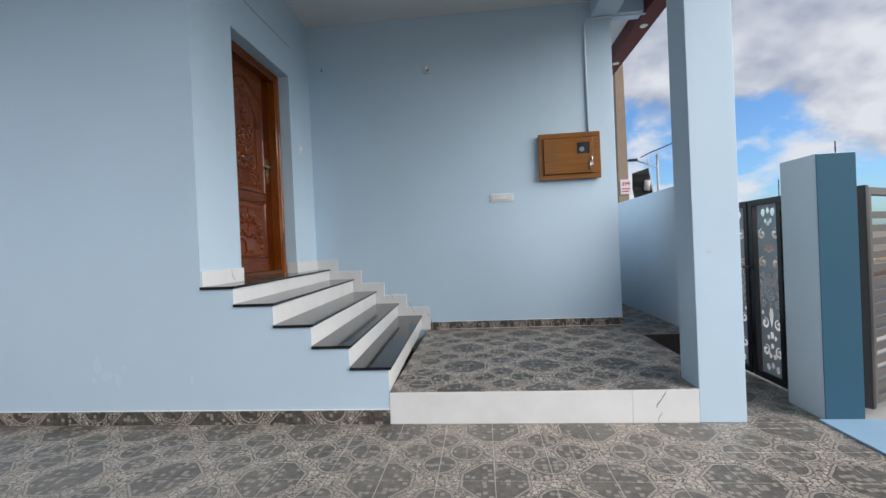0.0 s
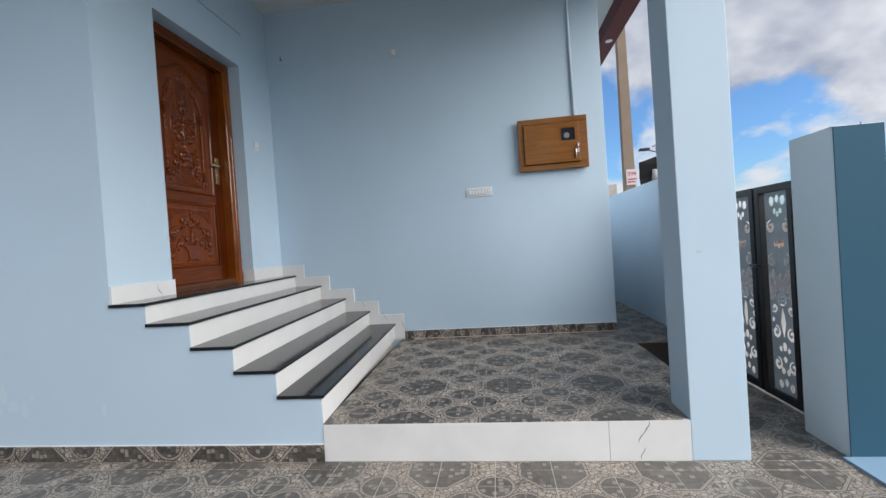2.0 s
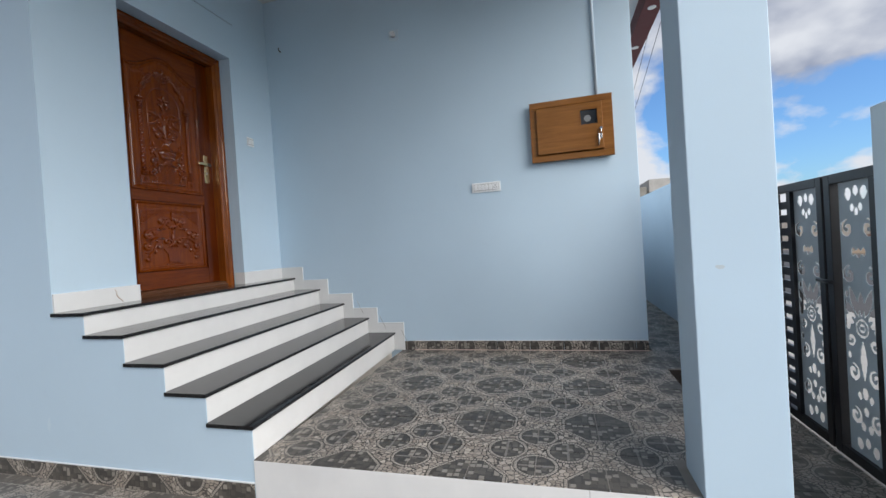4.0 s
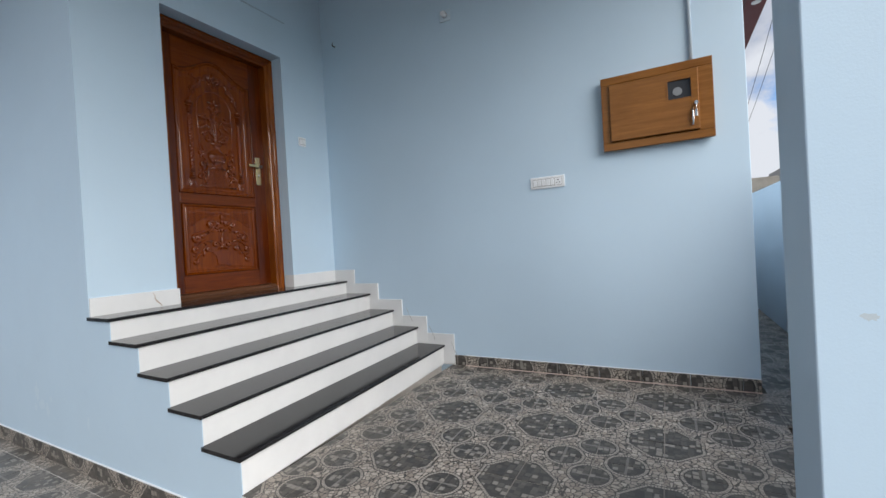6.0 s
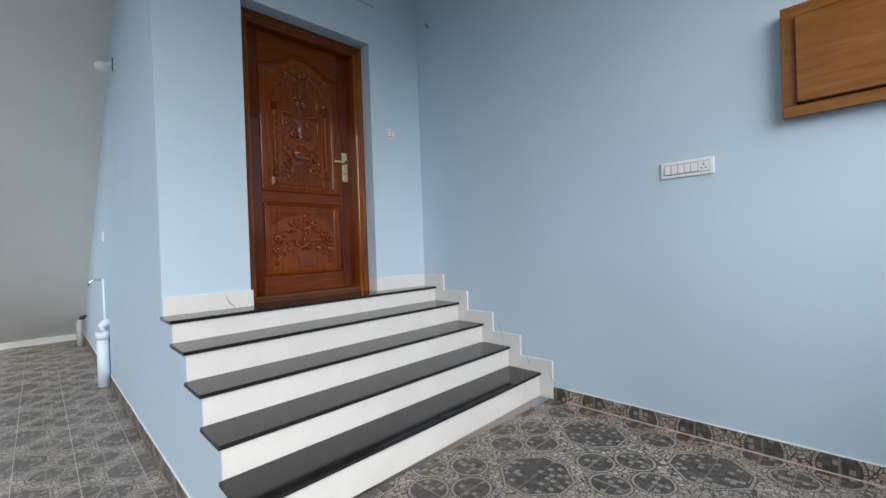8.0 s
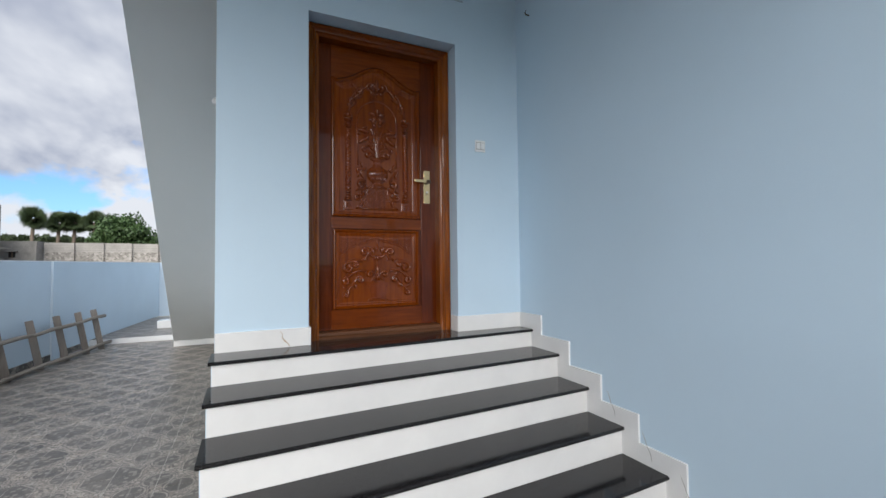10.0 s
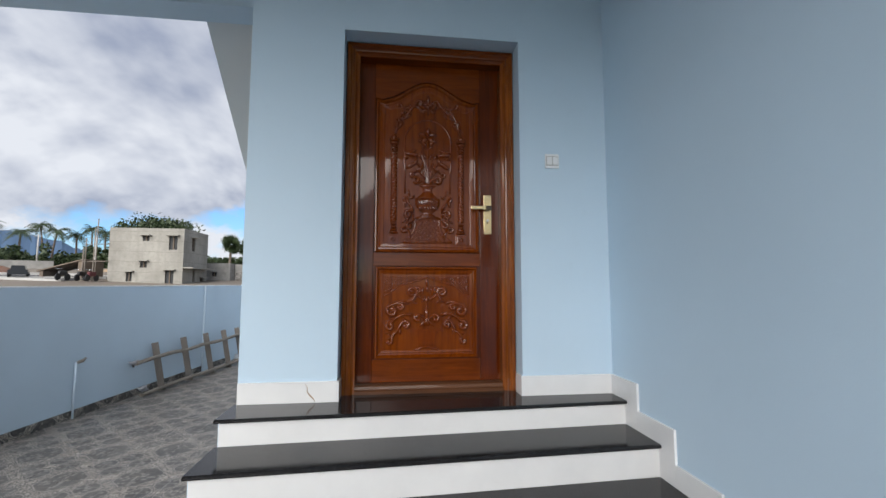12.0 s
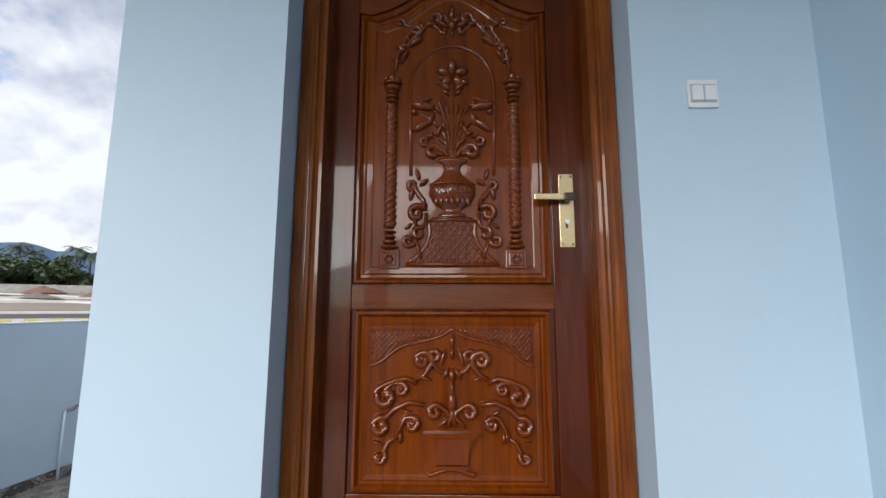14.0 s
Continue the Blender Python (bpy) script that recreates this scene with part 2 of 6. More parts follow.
def granite(name):
    m, nt, b = mat(name)
    p = position(nt)
    sp = vnode(nt, "ShaderNodeTexVoronoi", {"Vector": p, "Scale": 420.0}).outputs["Color"]
    t = vnode(nt, "ShaderNodeSeparateXYZ", {0: sp}).outputs[0]
    c = mixc(nt, ramp(nt, t, 0.86, 0.95), (0.010, 0.010, 0.011, 1), (0.05, 0.05, 0.055, 1))
    dust = noise_of(nt, p, 6, 6, 0.65)
    c = mixc(nt, m2(nt, "MULTIPLY", ramp(nt, dust, 0.4, 0.8), 0.025), c, (0.2, 0.19, 0.18, 1))
    nt.links.new(c, b.inputs["Base Color"])
    nt.links.new(m2(nt, "ADD", 0.05, m2(nt, "MULTIPLY", dust, 0.12)), b.inputs["Roughness"])
    b.inputs["Specular IOR Level"].default_value = 0.26
    return m


def concrete(name, lo, hi, scale=0.5):
    m, nt, b = mat(name)
    p = position(nt)
    n1, n2 = noise_of(nt, p, scale, 7, 0.65), noise_of(nt, p, scale * 9, 5, 0.6)
    c = mixc(nt, ramp(nt, n1, 0.3, 0.7), rgba(lo), rgba(hi))
    c = mixc(nt, m2(nt, "MULTIPLY", ramp(nt, n2, 0.5, 0.75), 0.35), c, rgba([x * 0.7 for x in lo]))
    nt.links.new(c, b.inputs["Base Color"])
    b.inputs["Roughness"].default_value = 0.9
    bump(nt, b, n2, 0.3, 0.02)
    return m


WALL = paint("light_blue_wall_paint", (0.50, 0.635, 0.75))
PIERPAINT = paint("pale_pillar_paint", (0.58, 0.655, 0.70))
STRIP = paint("blue_strip_paint", (0.24, 0.38, 0.52))
CEIL = paint("ceiling_paint", (0.70, 0.72, 0.71), 0.7)
YARDPAINT = paint("yard_wall_paint", (0.52, 0.61, 0.69), 0.6, 0.08)
DEEPBLUE = paint("deep_blue_paint", (0.036, 0.105, 0.160), 0.6, 0.05, spec=0.15)
MAROON = paint("maroon_paint", (0.10, 0.018, 0.022), 0.5, 0.05)
WHITE = plain("white_plastic", (0.76, 0.78, 0.80), 0.35, vary=0.04)
GREYPLASTIC = plain("grey_plastic", (0.42, 0.42, 0.42), 0.4, vary=0.06)
PIPEWHITE = plain("painted_pipe", (0.60, 0.70, 0.80), 0.4, vary=0.05)
CONDUIT = plain("conduit_paint", (0.56, 0.66, 0.75), 0.4, vary=0.05)
def rise(x, y):
    """Height of the land, which climbs gently to the south-west."""
    return 0.07 * (min(max(-0.866 * x - 0.5 * y, 20.0), 110.0) - 20.0)


GROUT = plain("grout", (0.50, 0.47, 0.43), 0.85, vary=0.2)
PINKGROUT = plain("pink_grout", (0.55, 0.44, 0.38), 0.8)
TILE_YARD = mosaic("mosaic_tile_yard", 0.36, 3.18, False, 0.27)
TILE_PLAT = mosaic("mosaic_tile_platform", 0.76, 4.46, False, 0.08)
PLATGROUT = plain("brown_grey_grout", (0.26, 0.235, 0.21), 0.85, vary=0.2)
TILE_SKIRT = mosaic("mosaic_tile_skirting", 0.16, -0.05, True, 0.1)
MARBLE = marble("white_marble")
GRANITE = granite("black_granite")
FRAMEWOOD = wood("varnished_frame_wood", (0.085, 0.018, 0.002), (0.34, 0.092, 0.008), coat=0.55)
LEAFWOOD = wood("varnished_door_wood", (0.045, 0.0065, 0.0005), (0.150, 0.026, 0.001), coat=0.5)
PANELWOOD = wood("varnished_panel_wood", (0.070, 0.0095, 0.0005), (0.27, 0.058, 0.001), coat=0.5)
CARVEWOOD = wood("carved_wood", (0.070, 0.0095, 0.0005), (0.26, 0.050, 0.001), rough=0.12, coat=1.0)
RAILWOOD = wood("varnished_rail_wood", (0.060, 0.010, 0.001), (0.22, 0.046, 0.003), "Y")
SILLWOOD = wood("worn_threshold_wood", (0.06, 0.022, 0.010), (0.17, 0.075, 0.035), "Y", 0.4, 0.2)
BOXWOOD = wood("box_wood", (0.15, 0.056, 0.012), (0.33, 0.145, 0.038), "X", 0.35, 0.25)
BRASS = plain("brushed_brass", (0.72, 0.55, 0.30), 0.26, 1.0, 0.06, 90)
BRASSDARK = plain("dark_bronze", (0.09, 0.07, 0.055), 0.32, 0.9, 0.1, 60)
CHROME = plain("chrome", (0.72, 0.72, 0.72), 0.15, 1.0, 0.03)
BLACKMETAL = plain("black_gate_paint", (0.012, 0.012, 0.014), 0.35, 0.0, 0.2, 30)
SLATMETAL = plain("grey_brown_slat_paint", (0.085, 0.078, 0.075), 0.4, 0.2, 0.15, 20)
# Brown of the platform edge, with the shade that falls there mixed in.
BROWNSIDE = plain("brown_side_with_shade", (0.055, 0.043, 0.036), 0.9, vary=0.3)
PUTTY = paint("putty_patch", (0.54, 0.665, 0.765), 0.6)
SMUDGE = paint("worn_pillar_paint", (0.47, 0.54, 0.585), 0.6)
VEINGREY = plain("grey_vein", (0.26, 0.25, 0.24), 0.3)
VEINBROWN = plain("brown_vein", (0.45, 0.34, 0.25), 0.3)
SHEETMETAL = plain("grey_cut_sheet", (0.44, 0.49, 0.52), 0.5, 0.0, 0.08, 12)
DARK = plain("dark_interior", (0.015, 0.016, 0.018), 0.6)
POLEWOOD = wood("rough_pole_wood", (0.17, 0.145, 0.12), (0.33, 0.29, 0.25), "X", 0.85, 0.0)
RUNGWOOD = wood("rung_wood", (0.16, 0.14, 0.125), (0.29, 0.255, 0.225), "Z", 0.9, 0.0)
CLOTH = plain("rope_rag", (0.33, 0.32, 0.33), 0.9, vary=0.3)
BARECONC = concrete("bare_cement_render", (0.235, 0.225, 0.20), (0.35, 0.335, 0.30))



def lifted(m, step):
    """Adds the level lines and run marks of a wall built in lifts."""
    nt = m.node_tree
    b = nt.nodes["Principled BSDF"]
    link = b.inputs["Base Color"].links[0]
    base = link.from_socket
    z = vnode(nt, "ShaderNodeSeparateXYZ", {0: position(nt)}).outputs[2]
    wav = noise_of(nt, position(nt), 0.6, 3)
    f = m2(nt, "FRACT", m2(nt, "DIVIDE", m2(nt, "ADD", z, m2(nt, "MULTIPLY", wav, 0.35)), step))
    line = m2(nt, "MULTIPLY", m2(nt, "LESS_THAN", f, 0.05), 0.45)
    stretched = vnode(nt, "ShaderNodeMapping", {"Vector": position(nt), "Scale": (1.6, 1.6, 0.12)}).outputs[0]
    runs = m2(nt, "MULTIPLY", ramp(nt, noise_of(nt, stretched, 1.0, 5), 0.5, 0.75), 0.3)
    nt.links.new(mixc(nt, m2(nt, "MAXIMUM", line, runs), base, (0.15, 0.14, 0.12, 1)), b.inputs["Base Color"])
    return m


lifted(BARECONC, 0.95)


def stony(m, top):
    """Courses of rough stone below a height, thin block courses above."""
    nt = m.node_tree
    b = nt.nodes["Principled BSDF"]
    base = b.inputs["Base Color"].links[0].from_socket
    p = position(nt)
    z = vnode(nt, "ShaderNodeSeparateXYZ", {0: p}).outputs[2]
    low = m2(nt, "LESS_THAN", z, top)
    v = vnode(nt, "ShaderNodeTexVoronoi", {"Vector": p, "Scale": 5.5})
    tone = vnode(nt, "ShaderNodeSeparateXYZ", {0: v.outputs["Color"]}).outputs[0]
    stones = mixc(nt, tone, (0.17, 0.16, 0.145, 1), (0.38, 0.36, 0.335, 1))
    joint = m2(nt, "MULTIPLY", m2(nt, "LESS_THAN", m2(nt, "FRACT", m2(nt, "DIVIDE", z, 0.22)), 0.12), 0.35)
    upper = mixc(nt, joint, base, (0.14, 0.135, 0.13, 1))
    nt.links.new(mixc(nt, low, upper, stones), b.inputs["Base Color"])
    return m


RUBBLEWALL = concrete("rubble_block_wall", (0.26, 0.25, 0.235), (0.38, 0.365, 0.34), 1.2)
stony(RUBBLEWALL, 2.9)
FENCECONC = concrete("block_fence", (0.21, 0.205, 0.195), (0.34, 0.33, 0.31), 1.2)
GROUNDMAT = concrete("dry_earth", (0.14, 0.115, 0.085), (0.23, 0.20, 0.165), 0.08)
REDEARTH = concrete("red_earth", (0.10, 0.05, 0.034), (0.16, 0.088, 0.06), 0.7)
SAND = concrete("sand_heap", (0.30, 0.21, 0.13), (0.42, 0.31, 0.21), 0.8)
ASPHALT = concrete("asphalt", (0.045, 0.046, 0.05), (0.07, 0.07, 0.075), 0.5)
KERBCONC = concrete("kerb_concrete", (0.38, 0.37, 0.35), (0.5, 0.49, 0.47), 0.9)
LEAF = plain("dark_foliage", (0.034, 0.055, 0.018), 0.6, 0, 0.45, 0.8)
LEAF2 = plain("bright_foliage", (0.045, 0.09, 0.025), 0.6, 0, 0.4, 0.8)
PALMLEAF = plain("palm_foliage", (0.050, 0.075, 0.032), 0.5, 0, 0.4, 0.8)
BARK = plain("bark", (0.14, 0.11, 0.085), 0.9, 0, 0.3, 4)
# The distance haze over the hills is put into this blue base colour.
HILL = plain("haze_tinted_hill", (0.09, 0.14, 0.22), 1.0, 0, 0.10, 0.01, spec=0.0)
THATCH = concrete("thatch", (0.13, 0.10, 0.075), (0.24, 0.19, 0.15), 1.5)
PANEGLASS = plain("dark_window_pane", (0.02, 0.022, 0.026), 0.1, 0, 0.1)
BULB = plain("milky_bulb", (0.78, 0.78, 0.76), 0.3, 0, 0.02)


# ---- mesh helpers ----
def box_bm(x0, y0, z0, x1, y1, z1, bev=0.0, bm=None):
    bm = bm or bmesh.new()
    made = bmesh.ops.create_cube(bm, size=1.0)
    verts = made["verts"]
    for v in verts:
        v.co = Vector(((x0 + x1) / 2 + v.co.x * (x1 - x0), (y0 + y1) / 2 + v.co.y * (y1 - y0), (z0 + z1) / 2 + v.co.z * (z1 - z0)))
    if bev:
        edges = list({e for v in verts for e in v.link_edges})
        bmesh.ops.bevel(bm, geom=edges, offset=bev, segments=2, affect="EDGES", profile=0.5)
    return bm


def tube_bm(points, radius, sides=10, bm=None, cap=True):
    """A round bar along points; radius may be a list."""
    bm = bm or bmesh.new()
    pts = [Vector(p) for p in points]
    rings, up = [], Vector((0.13, 0.21, 0.97))
    for i, p in enumerate(pts):
        d = (pts[min(i + 1, len(pts) - 1)] - pts[max(i - 1, 0)]).normalized()
        a = d.cross(up)
        if a.length < 0.05:
            a = d.cross(Vector((1, 0, 0)))
        a.normalize()
        c = d.cross(a).normalized()
        r = radius[i] if isinstance(radius, (list, tuple)) else radius
        rings.append([bm.verts.new(p + a * math.cos(t) * r + c * math.sin(t) * r) for t in [2 * math.pi * k / sides for k in range(sides)]])
    for r0, r1 in zip(rings, rings[1:]):
        for k in range(sides):
            f = bm.faces.new((r0[k], r0[(k + 1) % sides], r1[(k + 1) % sides], r1[k]))
            f.smooth = True
    if cap:
        bm.faces.new(list(reversed(rings[0])))
        bm.faces.new(rings[-1])
    return bm


def prism_bm(outline, axis, a0, a1, bm=None):
    """An outline (list of 2D points) swept along one axis from a0 to a1."""
    bm = bm or bmesh.new()

    def put(u, v, a):
        return {"x": (a, u, v), "y": (u, a, v), "z": (u, v, a)}[axis]

    lo = [bm.verts.new(put(u, v, a0)) for u, v in outline]
    hi = [bm.verts.new(put(u, v, a1)) for u, v in outline]
    n = len(outline)
    for i in range(n):
        bm.faces.new((lo[i], lo[(i + 1) % n], hi[(i + 1) % n], hi[i]))
    bm.faces.new(list(reversed(lo)))
    bm.faces.new(hi)
    bmesh.ops.recalc_face_normals(bm, faces=bm.faces)
    return bm


def part(name, bm, material, parent=None, label="", kind=""):
    me = bpy.data.meshes.new(name)
    bmesh.ops.recalc_face_normals(bm, faces=bm.faces)
    bm.to_mesh(me)
    bm.free()
    me.materials.append(material)
    ob = new(name, me)
    if parent is not None:
        ob.parent = parent
    return tagged(ob, label=label, kind=kind)


def thing(name, label, category, place=(0, 0, 0), group="", kind=""):
    ob = new(name)
    ob.location = place
    return tagged(ob, label, category, group, kind)


def struct(name, bm, material, label=""):
    ob = part(name, bm, material)
    return tagged(ob, label=label, kind="structure")


# ---- the house ----
ZP = 0.221
TOPS = (0.396, 0.550, 0.704, 0.861, 0.991)
NOSES = (-0.318, -0.594, -0.860, -1.134, -1.424, -1.70)
ZL = TOPS[4]
YS, YN, XD, XE = 3.87, 6.005, -1.68, 1.92
ZC = 3.95
SKEW = -0.088 / (YN - YS)


def nose(k, y):
    """x of the nosing of tread k at y."""
    return NOSES[k] + SKEW * (y - YS)


# south wall of the house with the stepped edge beneath the flight
outline = [(-16.0, -0.2), (NOSES[0] - 0.016, -0.2), (NOSES[0] - 0.016, TOPS[0] - 0.0215)]
for k in range(1, 5):
    outline += [(NOSES[k] - 0.016, TOPS[k - 1] - 0.0215), (NOSES[k] - 0.016, TOPS[k] - 0.0215)]
outline += [(XD, ZL - 0.0215), (XD, 4.1), (-16.0, 4.1)]
struct("wall_south", prism_bm(outline, "y", YS, YS + 0.003), WALL, "light blue painted plaster wall beside the steps")
struct("wall_south_core", box_bm(-16, YS + 0.0035, -0.2, XD - 0.24, YS + 0.2, 4.1), WALL, "light blue plaster wall core")
# door wall, with its opening
OY0, OY1, OZ = 4.392, 5.450, 3.14
wall_door = struct("wall_west", box_bm(XD - 0.23, YS + 0.003, 0, XD, OY0, OZ), WALL, "light blue plaster wall round the entrance door")
struct("wall_west", box_bm(XD - 0.23, OY1, 0, XD, YN, OZ), WALL, "light blue plaster wall round the entrance door")
struct("wall_west", box_bm(XD - 0.23, YS + 0.003, OZ, XD, YN, 4.1), WALL, "light blue plaster wall above the entrance door")
struct("wall_west", box_bm(XD - 0.23, OY0, 0, XD, OY1, ZL - 0.03), WALL, "light blue plaster wall under the door sill")
# Unseen backing; the darkness of the unlit room is its near-black colour.
struct("wall_room", box_bm(XD - 0.6, YS + 0.2, 0, XD - 0.4, YN, 4.1), DARK, "unseen near-black backing behind the closed door")
struct("wall_north", box_bm(-8.0, YN, 0, XE, YN + 0.23, 4.1, 0.004), WALL, "light blue plaster wall with the meter box")
struct("wall_east", box_bm(XE - 0.23, YN + 0.23, 0, XE, 16, 4.1), WALL, "light blue house wall along the alley")
struct("wall_far", box_bm(-16, YN + 0.23, 0, -8, YN + 0.43, 4.1), WALL, "plain outer house wall")

# pillar, beams and ceiling
pillar = struct("pillar", box_bm(1.697, 3.866, 0, 1.984, 4.108, 4.1, 0.004), WALL, "square light blue porch pillar")
struct("ceiling", box_bm(-2.65, 1.2, ZC, 2.3, 16, 4.15), CEIL, "off-white porch ceiling slab")
struct("beam_east", box_bm(1.70, 4.108, 3.76, 1.98, YN, ZC), WALL, "ceiling beam from pillar to wall")
struct("beam_south", box_bm(1.70, 1.2, 3.76, 1.98, 3.866, ZC), WALL, "ceiling beam over the forecourt")
struct("beam_west", box_bm(-2.68, 1.2, 3.74, -2.45, YS, ZC), WALL, "ceiling edge beam over the yard")
struct("beam_cross", box_bm(1.98, YN + 0.02, 3.80, 2.3, YN + 0.2, ZC), WALL, "short beam under the balcony slab")
fascia = struct("fascia", box_bm(2.3, 1.2, 3.76, 2.5, 16, 4.3, 0.003), MAROON, "maroon painted balcony fascia")
# The groove's shadow is a darker painted strip, not a cut in the plaster.
groove = struct("trim", box_bm(XD, 3.95, 3.478, XD + 0.004, 5.52, 3.488), plain("groove_shadow_line", (0.36, 0.46, 0.55), 0.7), "thin strip above the door, coloured as the shadow line of a groove")

# stepped marble skirting up the north wall
for k in range(5):
    x1 = nose(k, YN) + 0.10 if k == 0 else nose(k, YN) + 0.10
    x0 = nose(k + 1, YN) + 0.10
    zb = ZP if k == 0 else TOPS[k - 1]
    ztop = TOPS[k] + (0.112 if k == 4 else 0.100)
    if k == 4:
        x0 = XD + 0.014
    struct("skirting_marble", box_bm(x0, YN - 0.014, zb, x1, YN, ztop, 0.001), MARBLE, "stepped white marble skirting up the wall")
struct("baseboard", box_bm(XD, YS + 0.002, ZL, XD + 0.014, OY0, ZL + 0.112, 0.001), MARBLE, "white marble skirting with a brown vein")
struct("baseboard", box_bm(XD, OY1, ZL, XD + 0.014, YN - 0.014, ZL + 0.112, 0.001), MARBLE, "white marble skirting beside the door")
struct("baseboard", box_bm(XD - 0.10, OY0, ZL, XD + 0.014, OY0 + 0.012, ZL + 0.112, 0.001), MARBLE, "white marble skirting in the door reveal")
struct("baseboard", box_bm(XD - 0.10, OY1 - 0.012, ZL, XD + 0.014, OY1, ZL + 0.112, 0.001), MARBLE, "white marble skirting in the door reveal")

# platform
struct("platform", box_bm(-0.331, YS + 0.014, -0.1, 1.945, YN, ZP - 0.002), PLATGROUT, "raised porch platform core")
struct("platform_front", box_bm(-0.333, YS - 0.004, 0, 1.28, YS + 0.014, ZP - 0.004, 0.001), MARBLE, "white marble slab on the platform face")
struct("platform_front", box_bm(1.2815, YS - 0.004, 0, 1.697, YS + 0.014, ZP - 0.004, 0.001), MARBLE, "white marble slab with a grey vein on the platform face")
struct("platform_side", box_bm(1.945, 4.112, 0, 1.9475, 5.498, ZP - 0.009), BROWNSIDE, "brown side of the platform, darkened for its shade")
struct("platform_side", box_bm(1.9475, 5.4965, 0, 2.45, 5.4995, ZP - 0.009), BROWNSIDE, "brown end of the alley floor, darkened for its shade")
struct("alley_floor", box_bm(1.945, 5.5, -0.1, 2.6, 16, ZP - 0.002), PLATGROUT, "alley floor core")




def vein(name, pts, r, material, parent, axis):
    bm = tube_bm(pts, r, 5)
    for v in bm.verts:
        if axis == "y":
            v.co.y = pts[0][1] + (v.co.y - pts[0][1]) * 0.12
        else:
            v.co.x = pts[0][0] + (v.co.x - pts[0][0]) * 0.12
    return part(name, bm, material, parent, "thin vein in the marble")


face = bpy.data.objects["platform_front.001"]
yv = YS - 0.0042
vein("vein", [(1.492, yv, 0.214), (1.488, yv, 0.19), (1.470, yv, 0.168), (1.462, yv, 0.15), (1.440, yv, 0.128), (1.430, yv, 0.10)], [0.0015, 0.003, 0.0035, 0.002, 0.003, 0.001], VEINGREY, face, "y")
vein("vein", [(1.462, yv, 0.072), (1.455, yv, 0.05), (1.440, yv, 0.03), (1.438, yv, 0.008)], [0.001, 0.0025, 0.002, 0.0015], VEINGREY, face, "y")
bb = bpy.data.objects["baseboard"]
xv = XD + 0.0142
vein("vein", [(xv, 4.225, ZL + 0.10), (xv, 4.238, ZL + 0.08), (xv, 4.236, ZL + 0.06), (xv, 4.250, ZL + 0.04), (xv, 4.272, ZL + 0.02), (xv, 4.278, ZL + 0.004)], [0.001, 0.002, 0.003, 0.0045, 0.003, 0.001], VEINBROWN, bb, "x")
for k, (name, x, z) in enumerate((("skirting_marble", -0.34, 0.36), ("skirting_marble.001", -0.56, 0.50), ("skirting_marble.002", -0.80, 0.66))):
    yv = YN - 0.0143
    vein("vein", [(x, yv, z + 0.07), (x + 0.02, yv, z + 0.03), (x + 0.03, yv, z), (x + 0.05, yv, z - 0.03), (x + 0.06, yv, z - 0.07)], [0.001, 0.0025, 0.0015, 0.0025, 0.001], VEINGREY, bpy.data.objects[name], "y")


# ---- steps ----
def step_flight():
    f = thing("entrance_steps", "five entrance steps with white marble risers and black granite treads", "steps", (-0.9, 4.9, ZP))
    f["kind"] = "structure"
    inv = Matrix.Translation((0.9, -4.9, -ZP))
    for k in range(5):
        z = TOPS[k]
        zb = ZP if k == 0 else TOPS[k - 1]
        # riser block
        bm = bmesh.new()
        back = XD - 0.05
        rs, rn = nose(k, YS) - 0.014, nose(k, YN) - 0.014
        pts = [(rs, YS + 0.0032), (rn, YN - 0.014), (rn - 0.02, YN - 0.014), (rs - 0.02, YS + 0.0032)]
        prism_bm(pts, "z", zb, z - 0.0205, bm)
        bm.transform(inv)
        part("riser", bm, MARBLE, f, "white marble riser")
        # tread with rounded nosing, as a cross-section lofted between the two ends
        bm = bmesh.new()
        arc = [(-0.002, 0.0), (0.003, -0.0025), (0.006, -0.007), (0.006, -0.013), (0.003, -0.0175), (-0.002, -0.02)]
        ends = []
        for y, sgn in ((YS - 0.014, 0), (YN - 0.014, 1)):
            xb = (nose(k + 1, y) - 0.012) if k < 4 else XD - (0.0 if sgn == 0 else 0.0)
            ring = [bm.verts.new((nose(k, y) + dx, y, z + dz)) for dx, dz in arc]
            ring += [bm.verts.new((xb, y, z - 0.02)), bm.verts.new((xb, y, z))]
            ends.append(ring)
        n = len(ends[0])
        for i in range(n):
            bm.faces.new((ends[0][i], ends[0][(i + 1) % n], ends[1][(i + 1) % n], ends[1][i]))
        bm.faces.new(ends[0])
        bm.faces.new(list(reversed(ends[1])))
        bm.transform(inv)
        part("tread", bm, GRANITE, f, "polished black granite tread")
    bm = box_bm(XD - 0.2, OY0 + 0.001, ZL - 0.03, XD, OY1 - 0.001, ZL)
    bm.transform(inv)
    part("sill", bm, GRANITE, f, "polished black granite door sill")
    # core under the treads
    bm = bmesh.new()
    for k in range(5):
        zb = ZP - 0.1 if k == 0 else TOPS[k - 1] - 0.021
        x1 = nose(k, YS) - 0.14
        box_bm(XD, YS + 0.2, zb, x1, YN, TOPS[k] - 0.021, 0, bm)
    bm.transform(inv)
    part("core", bm, GROUT, f)
    return f


step_flight()


# ---- door ----
def frame_profile(depth):
    return [(0, 0), (0.0, depth), (0.022, depth), (0.028, depth - 0.006), (0.040, depth - 0.006), (0.045, depth), (0.053, depth - 0.002), (0.058, depth - 0.012), (0.067, depth - 0.018), (0.078, depth - 0.018), (0.078, 0)]


XF = XD - 0.115


